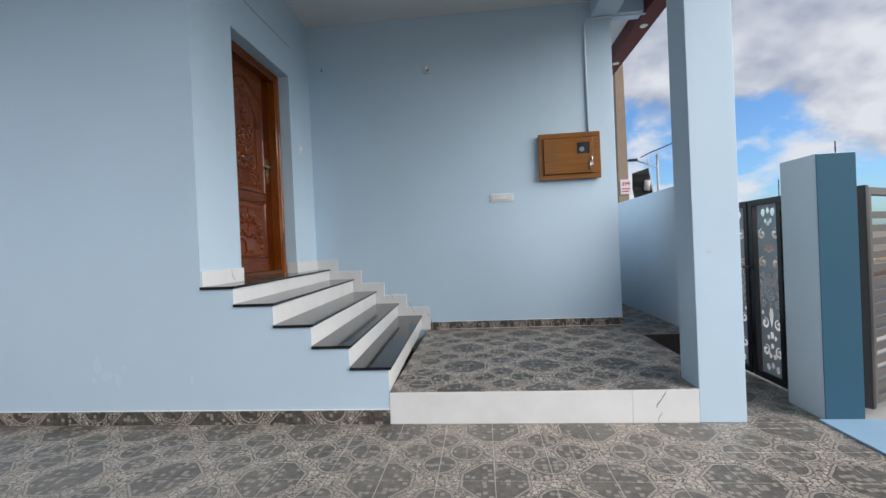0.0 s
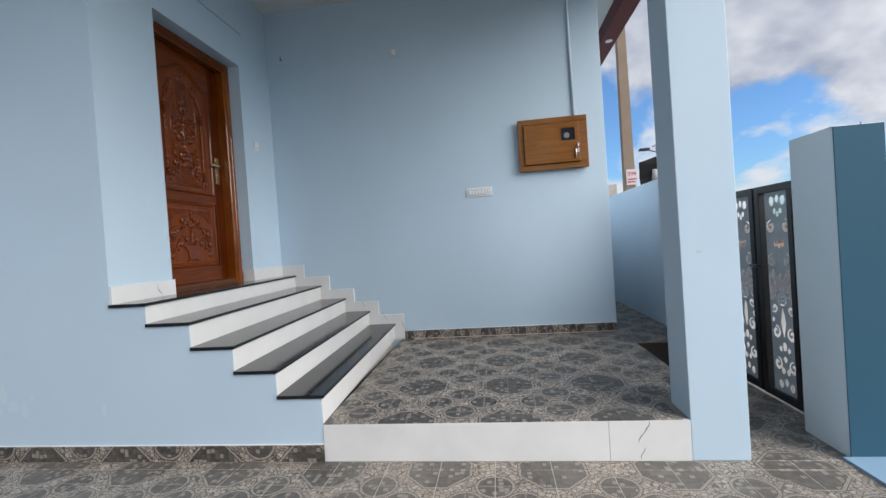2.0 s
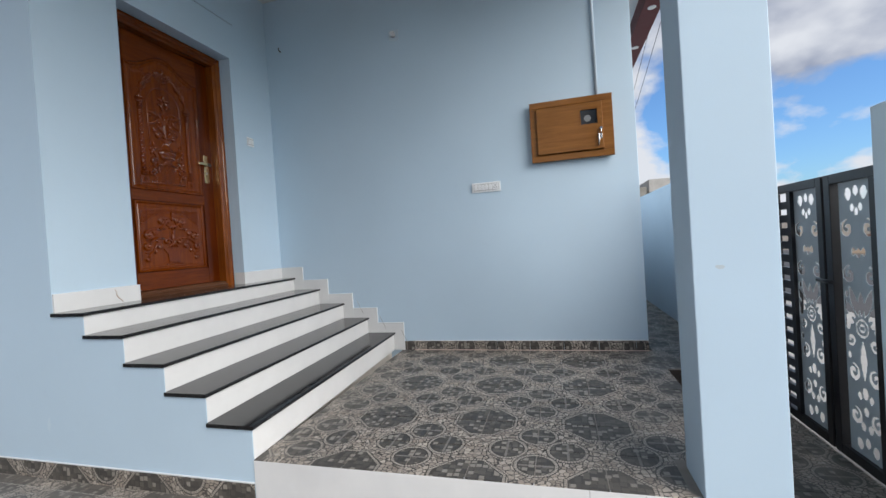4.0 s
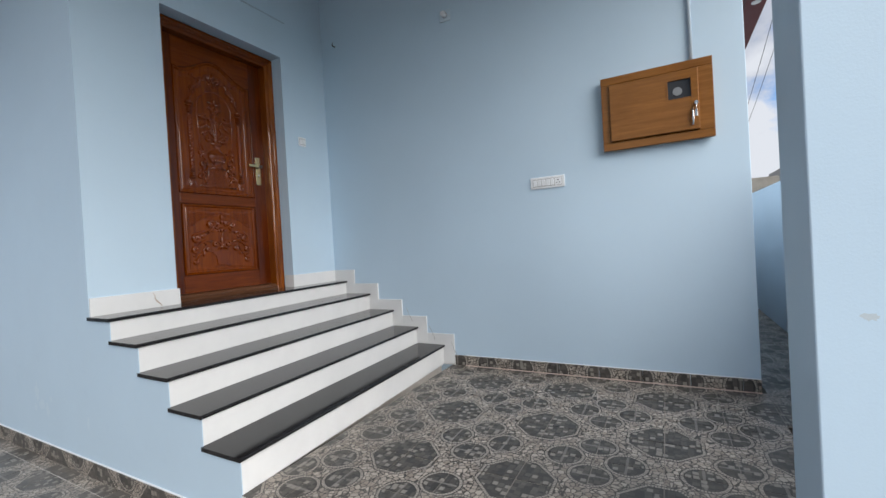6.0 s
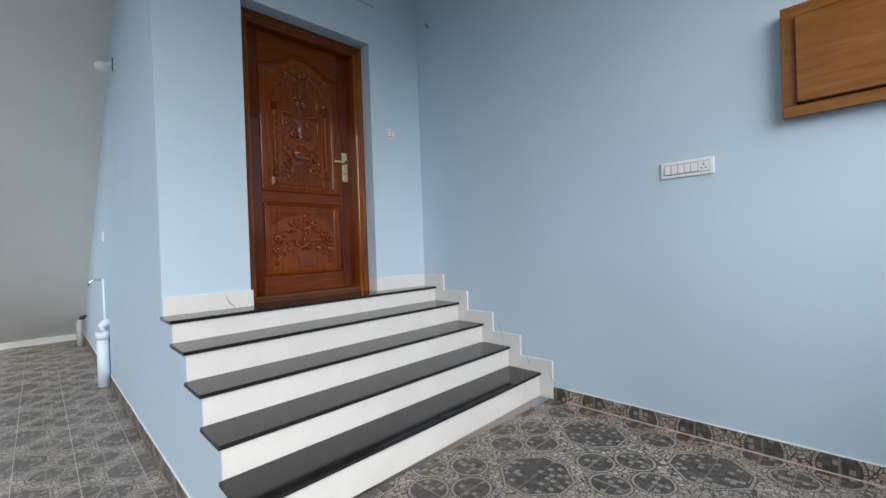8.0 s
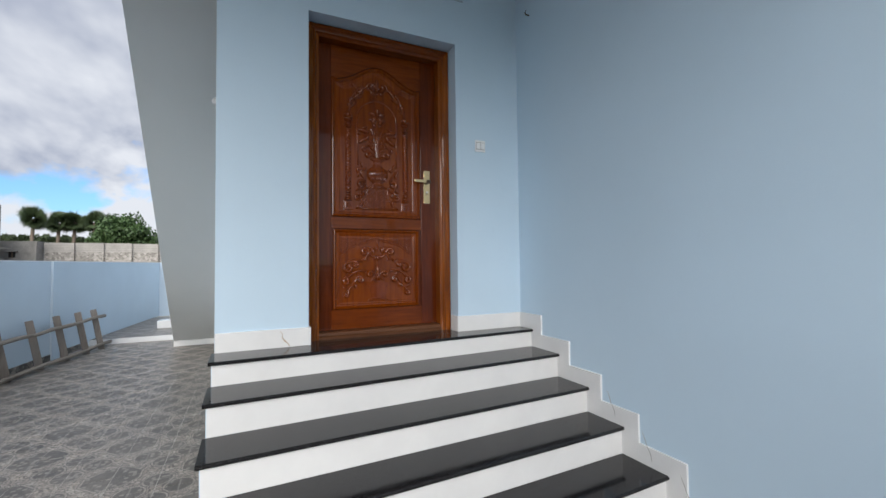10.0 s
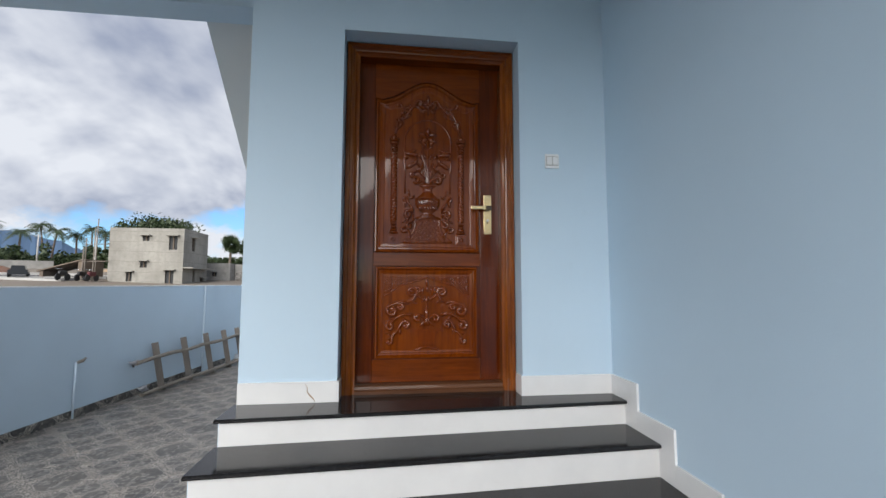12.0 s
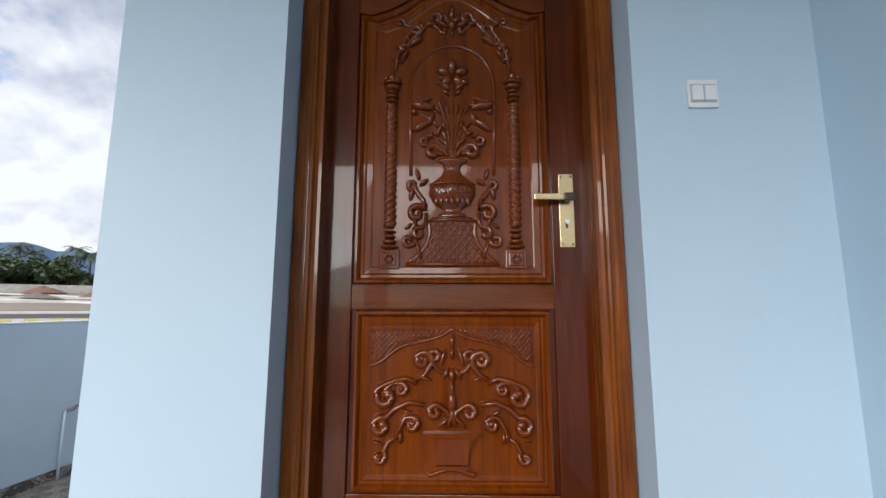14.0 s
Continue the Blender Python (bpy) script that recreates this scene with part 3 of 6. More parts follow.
def door():
    base = (XF, 4.927, ZL)
    d = thing("door_1", "closed varnished teak entrance door with carved panels in a moulded frame", "door", base)
    d["kind"] = "structure"
    W, H, fw = OY1 - OY0 - 0.012, OZ - ZL - 0.008, 0.078
    y0, y1 = OY0 + 0.006 - 4.927, OY1 - 0.006 - 4.927

    def jamb(side):
        bm = bmesh.new()
        prof = [(u, v - 0.15) for u, v in frame_profile(0.15)]
        outl = [((y0 + u) if side < 0 else (y1 - u), v) for u, v in prof]
        lo = [bm.verts.new((v, y, 0)) for y, v in outl]
        hi = [bm.verts.new((v, y, H - abs(y - (y0 if side < 0 else y1)))) for y, v in outl]
        n = len(outl)
        for i in range(n):
            bm.faces.new((lo[i], lo[(i + 1) % n], hi[(i + 1) % n], hi[i]))
        bm.faces.new(lo)
        bm.faces.new(list(reversed(hi)))
        part("jamb", bm, FRAMEWOOD, d, "moulded varnished door jamb")

    jamb(-1)
    jamb(1)
    bm = bmesh.new()
    prof = [(u, v - 0.15) for u, v in frame_profile(0.15)]
    a = [bm.verts.new((v, y0 + u, H - u)) for u, v in prof]
    b = [bm.verts.new((v, y1 - u, H - u)) for u, v in prof]
    n = len(prof)
    for i in range(n):
        bm.faces.new((a[i], a[(i + 1) % n], b[(i + 1) % n], b[i]))
    bm.faces.new(a)
    bm.faces.new(list(reversed(b)))
    part("head", bm, RAILWOOD, d, "moulded varnished door head")
    part("threshold", prism_bm([(-0.13, 0.0), (-0.002, 0.0), (-0.002, 0.016), (-0.008, 0.022), (-0.020, 0.024), (-0.026, 0.040), (-0.040, 0.046), (-0.13, 0.046)], "y", y0 + fw, y1 - fw), SILLWOOD, d, "moulded worn wooden threshold")
    # leaf
    ly0, ly1, lz0, lz1 = y0 + fw - 0.004, y1 - fw + 0.004, 0.047, H - fw + 0.004
    leaf = part("leaf", box_bm(-0.095, ly0, lz0, -0.072, ly1, lz1), LEAFWOOD, d, "varnished reddish-brown teak leaf")
    return d, leaf, (ly0, ly1, lz0, lz1)


door_ob, door_leaf, DL = door()


# ---- carved door leaf ----
FX = -0.057
PXX = -0.071
MID = -0.028


def flat_tube(points, r, sides=8, depth=0.7, x=PXX):
    """A carved moulding lying on the panel; points are (y, z)."""
    bm = tube_bm([(0, p[0], p[1]) for p in points], r, sides)
    for v in bm.verts:
        v.co.x = x + v.co.x * depth
    return bm


def blob(bm, y, z, ry, rz, turn=0.0, deep=0.012, x=PXX, seg=10):
    deep, ry, rz = deep * 1.7, ry * 1.08, rz * 1.08
    m = Matrix.Translation((x, y, z)) @ Matrix.Rotation(radians(turn), 4, "X") @ Matrix.Diagonal((deep, ry, rz, 1))
    made = bmesh.ops.create_uvsphere(bm, u_segments=seg, v_segments=7, radius=1.0, matrix=m)
    for v in made["verts"]:
        for f in v.link_faces:
            f.smooth = True
    return bm


def curl(cy, cz, r, turns, start, way, tail=(), r0=0.007, n=24):
    """Points and radii of a leaf scroll: a tail that runs into a tightening spiral."""
    pts = list(tail)
    for i in range(n + 1):
        u = i / n
        a = radians(start) + way * turns * 2 * math.pi * u
        pts.append((cy + r * (1 - 0.8 * u) * math.cos(a), cz + r * (1 - 0.8 * u) * math.sin(a)))
    m = len(pts)
    rad = [r0 * (0.45 + 0.75 * math.sin(math.pi * min(1, 0.15 + 0.75 * i / m))) for i in range(m)]
    return pts, rad


def smooth_line(points, n=8):
    """A rounded line through the points."""
    out = []
    for i in range(len(points) - 1):
        p = [Vector(points[max(0, min(len(points) - 1, i + k))]) for k in (-1, 0, 1, 2)]
        for j in range(n):
            t = j / n
            out.append(tuple(0.5 * ((2 * p[1]) + (p[2] - p[0]) * t + (2 * p[0] - 5 * p[1] + 4 * p[2] - p[3]) * t * t + (3 * p[1] - p[0] - 3 * p[2] + p[3]) * t ** 3)))
    return out + [tuple(points[-1])]


def arch_line(inset, n=32):
    """The closed outline of the upper panel: straight foot and sides, ogee top."""
    y0, y1, zb, zs, zt = -0.362 + inset, 0.306 - inset, 0.842 + inset, 1.832 - inset, 1.952 - inset
    half = (y1 - y0) / 2
    top = []
    for i in range(n + 1):
        u = abs(2 * i / n - 1)
        s = max(0.0, (0.86 - u) / 0.86)
        top.append((y1 - 2 * half * i / n, zs + (zt - zs) * (0.5 - 0.5 * math.cos(math.pi * s)) - 0.008 * math.exp(-((u - 0.88) / 0.06) ** 2)))
    return [(y0, zb), (y1, zb)] + top


def rect_line(y0, y1, z0, z1):
    return [(y0, z0), (y1, z0), (y1, z1), (y0, z1)]


def ring_profile(outline_fn, steps):
    """Loft between nested outlines at given (inset, x) steps, closed by the innermost face."""
    bm = bmesh.new()
    rings = [[bm.verts.new((x, y, z)) for y, z in outline_fn(inset)] for inset, x in steps]
    for a, b in zip(rings, rings[1:]):
        n = len(a)
        for i in range(n):
            bm.faces.new((a[i], a[(i + 1) % n], b[(i + 1) % n], b[i]))
    bm.faces.new(rings[-1])
    return bm


def carve_leaf(leaf):
    y0, y1, z0, z1 = DL
    # stiles and rails standing proud of the panels
    part("stile", box_bm(-0.074, y0, z0, FX, -0.3585, z1, 0.002), LEAFWOOD, leaf)
    part("stile", box_bm(-0.074, 0.3185, z0, FX, y1, z1, 0.002), LEAFWOOD, leaf)
    part("rail", box_bm(-0.074, -0.3575, z0, FX, 0.3175, 0.183, 0.002), RAILWOOD, leaf)
    part("rail", box_bm(-0.074, -0.3575, 0.758, FX, 0.3175, 0.838, 0.002), RAILWOOD, leaf)
    top = arch_line(-0.004)[2:]
    out = [(0.3095, z1), (0.3095, top[0][1])] + [p for p in top if -0.3655 < p[0] < 0.3095] + [(-0.3655, top[-1][1]), (-0.3655, z1)]
    bm = bmesh.new()
    n = len(out)
    a = [bm.verts.new((-0.074, y, z)) for y, z in out]
    b = [bm.verts.new((FX, y, z)) for y, z in out]
    c = [bm.verts.new((FX, y, z1)) for y, z in out]
    for i in range(n - 1):
        bm.faces.new((a[i], a[i + 1], b[i + 1], b[i]))
        if i > 0 and i < n - 2:
            bm.faces.new((b[i], b[i + 1], c[i + 1], c[i]))
    bmesh.ops.remove_doubles(bm, verts=bm.verts, dist=0.00001)
    bm.transform(Matrix.Translation((0, 0.008, 0)))
    part("rail", bm, RAILWOOD, leaf)

    # raised and moulded panels
    steps = [(0.0, FX - 0.010), (0.004, FX + 0.001), (0.012, FX + 0.003), (0.018, FX - 0.004), (0.022, FX - 0.013), (0.030, FX - 0.014), (0.036, FX - 0.010), (0.055, FX - 0.012), (0.060, PXX)]
    up = part("panel", ring_profile(arch_line, steps), PANELWOOD, leaf, "tall arched panel carved with a flower vase")
    lo = part("panel", ring_profile(lambda q: rect_line(-0.352 + q, 0.294 - q, 0.187 + q, 0.754 - q), steps[:7] + [(0.046, FX - 0.012), (0.050, PXX)]), PANELWOOD, leaf, "low panel carved with scrolls")
    leaf.location.x = -0.036
    up.location.y = lo.location.y = 0.008

    # upper panel
    for cy, way in ((-0.243, 1), (0.188, -1)):
        bm = bmesh.new()
        rings, nz, ns = [], 110, 18
        for i in range(nz + 1):
            z = 1.035 + 0.445 * i / nz
            rr = []
            for k in range(ns):
                t = 2 * math.pi * k / ns
                r = 0.0195 + 0.0042 * math.cos(3 * (t - way * i * 0.36))
                rr.append(bm.verts.new((PXX + r * math.cos(t), cy + r * math.sin(t), z)))
            rings.append(rr)
        for p, q in zip(rings, rings[1:]):
            for k in range(ns):
                f = bm.faces.new((p[k], p[(k + 1) % ns], q[(k + 1) % ns], q[k]))
                f.smooth = True
        box_bm(PXX - 0.002, cy - 0.036, 0.893, PXX + 0.012, cy + 0.036, 0.958, 0.003, bm)
        box_bm(PXX, cy - 0.026, 0.902, PXX + 0.015, cy + 0.026, 0.949, 0.004, bm)
        for k in range(6):
            blob(bm, cy + 0.012 * math.cos(k * 1.047), 0.925 + 0.012 * math.sin(k * 1.047), 0.006, 0.006, 0, 0.006, PXX + 0.015, 6)
        for z, w, h in ((0.968, 0.031, 0.008), (0.985, 0.025, 0.010), (1.003, 0.020, 0.009), (1.020, 0.023, 0.006), (1.492, 0.022, 0.007), (1.508, 0.026, 0.008), (1.524, 0.021, 0.008), (1.545, 0.030, 0.013), (1.562, 0.036, 0.006)):
            blob(bm, cy, z, w, h, 0, 0.018)
        part("carved_column", bm, CARVEWOOD, up, "twisted rope column in relief")
        part("carved_finial", blob(blob(blob(bmesh.new(), cy, 1.585, 0.016, 0.02, 0, 0.012), cy - 0.02, 1.578, 0.012, 0.009, 30), cy + 0.02, 1.578, 0.012, 0.009, -30), CARVEWOOD, up)
    arc = [(-0.172, 1.22), (-0.176, 1.40)] + [(MID - 0.151 * math.cos(math.pi * i / 22), 1.548 + 0.16 * math.sin(math.pi * i / 22)) for i in range(23)] + [(0.121, 1.40), (0.117, 1.22)]
    part("arch_bead", flat_tube(arc, 0.0065, 8, 1.0), CARVEWOOD, up)
    # vase
    bm = bmesh.new()
    prof = [(1.072, 0.048), (1.080, 0.050), (1.088, 0.028), (1.10, 0.038), (1.12, 0.066), (1.15, 0.081), (1.178, 0.080), (1.20, 0.064), (1.218, 0.038), (1.24, 0.028), (1.258, 0.034), (1.266, 0.052), (1.274, 0.054), (1.280, 0.046)]
    rings = []
    for z, r in prof:
        rings.append([bm.verts.new((PXX + 0.45 * r * math.sin(math.pi * k / 14), MID - r * math.cos(math.pi * k / 14), z)) for k in range(15)])
    for p, q in zip(rings, rings[1:]):
        for k in range(14):
            f = bm.faces.new((p[k], p[k + 1], q[k + 1], q[k]))
            f.smooth = True
    vase = part("carved_vase", bm, CARVEWOOD, up, "round-bellied flower vase in relief")
    bm = bmesh.new()
    for z in (1.148, 1.186):
        tube_bm([(PXX + 0.45 * 0.083 * math.sin(math.pi * k / 14), MID - 0.082 * math.cos(math.pi * k / 14), z) for k in range(1, 14)], 0.0028, 5, bm)
    for k in range(-4, 5):
        for sg in (-1, 1):
            yy = MID + k * 0.015
            e = 0.45 * math.sqrt(max(0.0001, 0.082 ** 2 - (k * 0.015) ** 2))
            tube_bm([(PXX + e, yy - sg * 0.007, 1.15), (PXX + e + 0.001, yy + sg * 0.007, 1.184)], 0.0018, 4, bm)
    for k in range(-3, 4):
        e = 0.45 * math.sqrt(0.07 ** 2 - (k * 0.018) ** 2)
        blob(bm, MID + k * 0.018, 1.125, 0.007, 0.015, 0, 0.004, PXX + e, 6)
        blob(bm, MID + k * 0.007, 1.242, 0.003, 0.016, 0, 0.004, PXX + 0.009, 5)
    part("vase_bands", bm, CARVEWOOD, up)
    # lattice stand
    bm = bmesh.new()

    def half_at(z):
        u = (1.058 - z) / 0.148
        return 0.082 + 0.072 * u ** 2.2 - 0.012 * math.sin(math.pi * u)

    for sg in (-1, 1):
        side = [(MID + sg * half_at(1.058 - 0.148 * i / 12), 1.058 - 0.148 * i / 12) for i in range(13)]
        bm2 = flat_tube(side, 0.008)
        me = bpy.data.meshes.new("t")
        bm2.to_mesh(me)
        bm2.free()
        bm.from_mesh(me)
        bpy.data.meshes.remove(me)
    for z, w in ((1.058, 0.085), (1.066, 0.07), (0.908, 0.16)):
        tube_bm([(PXX + 0.002, MID - w, z), (PXX + 0.006, MID, z + (0.006 if z > 1 else 0)), (PXX + 0.002, MID + w, z)], 0.0055, 6, bm)
    for k in range(-12, 13):
        for sg in (-1, 1):
            pts = []
            for i in range(17):
                z = 0.912 + 0.142 * i / 16
                y = k * 0.026 + sg * (z - 0.985) * 0.8
                if abs(y) < half_at(z) - 0.006:
                    pts.append((PXX + 0.0015, MID + y, z))
            if len(pts) > 1:
                tube_bm(pts, 0.0050, 5, bm)
    part("carved_lattice", bm, CARVEWOOD, up, "crossed lattice stand in relief")

    def add_curls(parent, name, items, label=""):
        for mirror in (-1, 1):
            for it in items:
                cy, cz, r, turns, start, way, tail, r0 = it
                pts, rad = curl(cy, cz, r, turns, start, way, tail, r0)
                pts = [(MIRROR + mirror * (y - MIRROR), z) for y, z in pts]
                part(name, flat_tube(pts, [q * (1.45 if parent is lo else 1.15) for q in rad], 8, 1.7), CARVEWOOD, parent, label)

    MIRROR = MID
    add_curls(up, "carved_scroll", [
        (-0.150, 1.085, 0.030, 1.2, 20, 1, [(-0.165, 1.20), (-0.150, 1.16), (-0.128, 1.13)], 0.010),
        (-0.165, 1.185, 0.020, 1.0, 300, -1, [(-0.118, 1.11), (-0.135, 1.145)], 0.008),
        (-0.142, 1.015, 0.022, 1.1, 60, 1, [(-0.118, 1.085), (-0.120, 1.05)], 0.009),
        (-0.178, 0.990, 0.024, 1.1, 20, -1, [(-0.135, 0.93), (-0.142, 0.96)], 0.008),
        (-0.095, 1.305, 0.026, 1.25, 20, 1, [(-0.045, 1.285), (-0.055, 1.31)], 0.010),
        (-0.125, 1.345, 0.018, 1.1, 300, -1, [(-0.06, 1.295), (-0.095, 1.325)], 0.008)])
    # flowers and leaves
    for mirror in (-1, 1):
        for pts in ([(-0.035, 1.28), (-0.05, 1.36), (-0.09, 1.42), (-0.14, 1.45)], [(-0.03, 1.28), (-0.045, 1.40), (-0.075, 1.50)], [(-0.028, 1.28), (-0.028, 1.45), (-0.028, 1.58)]):
            pl = smooth_line(pts)
            if pts[-1][0] == -0.028 and mirror == 1:
                continue
            part("carved_stem", flat_tube([(MID + mirror * -(y - MID), z) for y, z in pl], [0.0078 - 0.003 * i / len(pl) for i in range(len(pl))], 6), CARVEWOOD, up)
        bm = bmesh.new()
        for y, z, a, b, t in ((0.108, 1.478, 0.045, 0.017, 12), (0.10, 1.495, 0.032, 0.009, -20), (0.105, 1.405, 0.040, 0.014, -35), (0.075, 1.43, 0.012, 0.028, 20), (0.045, 1.385, 0.010, 0.026, 30), (0.135, 1.452, 0.014, 0.010, 0)):
            blob(bm, MID + mirror * y, z, a, b, mirror * t, 0.012)
        part("carved_leaf", bm, CARVEWOOD, up)
    bm = bmesh.new()
    for k in range(5):
        a = radians(90 + 72 * k)
        blob(bm, MID + 0.035 * math.cos(a), 1.598 + 0.032 * math.sin(a), 0.026, 0.017, math.degrees(a), 0.012)
    blob(bm, MID, 1.598, 0.012, 0.012, 0, 0.018)
    for sg in (-1, 1):
        blob(bm, MID + sg * 0.026, 1.55, 0.022, 0.012, sg * 40, 0.011)
        blob(bm, MID + sg * 0.045, 1.565, 0.016, 0.011, sg * -10, 0.010)
    part("carved_flower", bm, CARVEWOOD, up, "five-petalled flower in relief")
    # small leaves along the stems and a fringe over the arch
    for mirror in (-1, 1):
        bm = bmesh.new()
        for y, z, a, b, t in ((0.022, 1.335, 0.007, 0.024, 22), (0.038, 1.345, 0.007, 0.022, 45), (0.060, 1.372, 0.020, 0.007, -28), (0.082, 1.362, 0.018, 0.007, -5), (0.030, 1.405, 0.006, 0.020, 25), (0.058, 1.405, 0.018, 0.007, -40), (0.018, 1.465, 0.006, 0.020, 15), (0.052, 1.462, 0.007, 0.020, 35), (0.022, 1.525, 0.016, 0.007, -35), (0.125, 1.492, 0.014, 0.008, 25), (0.075, 1.475, 0.016, 0.008, 20), (0.052, 1.30, 0.024, 0.010, -10), (0.022, 1.30, 0.008, 0.020, 10)):
            blob(bm, MID + mirror * y, z, a, b, -mirror * t, 0.010, seg=8)
        for i in range(9):
            a = radians(14 + i * 9)
            rr = 0.205 + 0.012 * (i % 2)
            blob(bm, MID + mirror * rr * math.cos(a), 1.60 + 1.02 * rr * math.sin(a), 0.021, 0.008, mirror * (25 + 60 * (i % 2) - math.degrees(a) * 0.4), 0.010, seg=8)
        part("carved_leaf", bm, CARVEWOOD, up, "small leaves in relief")
        bm = bmesh.new()
        for y, z, a, b, t in ((0.098, 1.195, 0.020, 0.009, 35), (0.120, 1.225, 0.009, 0.022, 15), (0.140, 1.155, 0.010, 0.024, -15), (0.108, 1.140, 0.020, 0.008, -30), (0.128, 1.060, 0.008, 0.024, 10), (0.150, 1.040, 0.016, 0.007, 40)):
            blob(bm, MID + mirror * y, z, a, b, -mirror * t, 0.011, seg=8)
        part("carved_leaf", bm, CARVEWOOD, up, "curling leaves in relief")
    # garland over the arch
    add_curls(up, "carved_scroll", [
        (-0.155, 1.765, 0.022, 1.1, 200, -1, [(-0.235, 1.61), (-0.225, 1.67), (-0.195, 1.74)], 0.008),
        (-0.080, 1.815, 0.024, 1.1, 200, -1, [(-0.18, 1.72), (-0.15, 1.755), (-0.115, 1.80)], 0.008),
        (-0.205, 1.700, 0.016, 1.1, 20, 1, [(-0.16, 1.76), (-0.18, 1.73)], 0.007),
        (-0.215, 1.800, 0.017, 1.1, 330, 1, [(-0.15, 1.79), (-0.18, 1.785)], 0.006),
        (-0.060, 1.770, 0.015, 1.0, 150, 1, [(-0.11, 1.80), (-0.09, 1.785)], 0.006)])
    bm = bmesh.new()
    for y, z, a, b, t in ((0, 1.84, 0.012, 0.032, 0), (-0.02, 1.815, 0.010, 0.026, 30), (0.02, 1.815, 0.010, 0.026, -30), (0, 1.79, 0.016, 0.018, 0), (-0.035, 1.79, 0.020, 0.009, -20), (0.035, 1.79, 0.020, 0.009, 20), (-0.13, 1.725, 0.030, 0.010, 35), (0.13, 1.725, 0.030, 0.010, -35), (-0.17, 1.67, 0.024, 0.009, 60), (0.17, 1.67, 0.024, 0.009, -60), (0, 1.755, 0.008, 0.016, 0)):
        blob(bm, MID + y, z, a, b, t, 0.012)
    part("carved_crest", bm, CARVEWOOD, up)

    # lower panel
    MIRROR = -0.030
    wave_l = smooth_line([(-0.300, 0.572), (-0.262, 0.588), (-0.232, 0.612), (-0.195, 0.636), (-0.15, 0.648), (-0.10, 0.660), (-0.062, 0.672), (-0.030, 0.694)], 5)
    for mirror in (-1, 1):
        part("carved_border", flat_tube([(MIRROR - mirror * (y - MIRROR), z) for y, z in wave_l], 0.006, 8, 1.1), CARVEWOOD, lo)
    bm = bmesh.new()

    def wave_z(y):
        q = min(wave_l, key=lambda p: abs(p[0] - y))
        return q[1]

    for k in range(-8, 40):
        for sg in (-1, 1):
            for mirror in (-1, 1):
                pts = []
                for i in range(15):
                    z = 0.570 + 0.130 * i / 14
                    y = -0.30 + k * 0.0165 + sg * (z - 0.64) * 0.9
                    if -0.298 < y < -0.033 and z > wave_z(y) + 0.004 and z < 0.698:
                        pts.append((PXX + 0.001, MIRROR - mirror * (y - MIRROR), z))
                if len(pts) > 1:
                    tube_bm(pts, 0.0030, 4, bm)
    part("carved_lattice", bm, CARVEWOOD, lo, "fine lattice in the corners")
    add_curls(lo, "carved_scroll", [
        (-0.245, 0.478, 0.036, 1.25, 100, 1, [(-0.145, 0.520), (-0.180, 0.535), (-0.215, 0.528)], 0.0085),
        (-0.125, 0.592, 0.032, 1.3, 330, 1, [(-0.150, 0.530), (-0.120, 0.545)], 0.0085),
        (-0.195, 0.500, 0.020, 1.2, 90, -1, [(-0.262, 0.44), (-0.245, 0.50), (-0.222, 0.520)], 0.007),
        (-0.258, 0.385, 0.030, 1.25, 60, 1, [(-0.120, 0.452), (-0.170, 0.460), (-0.215, 0.440)], 0.0085),
        (-0.160, 0.392, 0.024, 1.2, 120, -1, [(-0.215, 0.345), (-0.195, 0.385), (-0.182, 0.410)], 0.0075),
        (-0.262, 0.290, 0.020, 1.2, 60, -1, [(-0.200, 0.36), (-0.235, 0.335), (-0.245, 0.312)], 0.007),
        (-0.085, 0.605, 0.020, 1.1, 170, -1, [(-0.045, 0.545), (-0.075, 0.56), (-0.098, 0.585)], 0.007),
        (-0.085, 0.430, 0.024, 1.1, 60, 1, [(-0.035, 0.385), (-0.045, 0.43)], 0.008)])
    bm = bmesh.new()
    for sg in (-1, 1):
        for y, z, r in ((-0.236, 0.484, 0.017), (-0.193, 0.502, 0.011), (-0.128, 0.598, 0.011), (-0.252, 0.392, 0.018), (-0.156, 0.396, 0.014), (-0.262, 0.292, 0.010)):
            blob(bm, MIRROR - sg * (y - MIRROR), z, r, r, 0, 0.015)
        for y, z, a, b, t in ((-0.172, 0.430, 0.020, 0.007, 30), (-0.268, 0.335, 0.018, 0.006, 20), (-0.115, 0.535, 0.022, 0.007, 20), (-0.195, 0.350, 0.008, 0.02, 0), (-0.06, 0.60, 0.008, 0.030, 15), (-0.05, 0.55, 0.008, 0.022, 30), (-0.035, 0.41, 0.007, 0.030, 20), (-0.055, 0.40, 0.007, 0.028, 45)):
            blob(bm, MIRROR - sg * (y - MIRROR), z, a, b, sg * t, 0.011)
    for y, z, a, b in ((0, 0.655, 0.010, 0.024), (0, 0.615, 0.009, 0.020), (0, 0.545, 0.012, 0.022), (0, 0.46, 0.016, 0.036), (0, 0.42, 0.009, 0.026), (0, 0.50, 0.007, 0.03)):
        blob(bm, MIRROR + y, z, a, b, 0, 0.013)
    part("carved_leaves", bm, CARVEWOOD, lo)
    bm = bmesh.new()
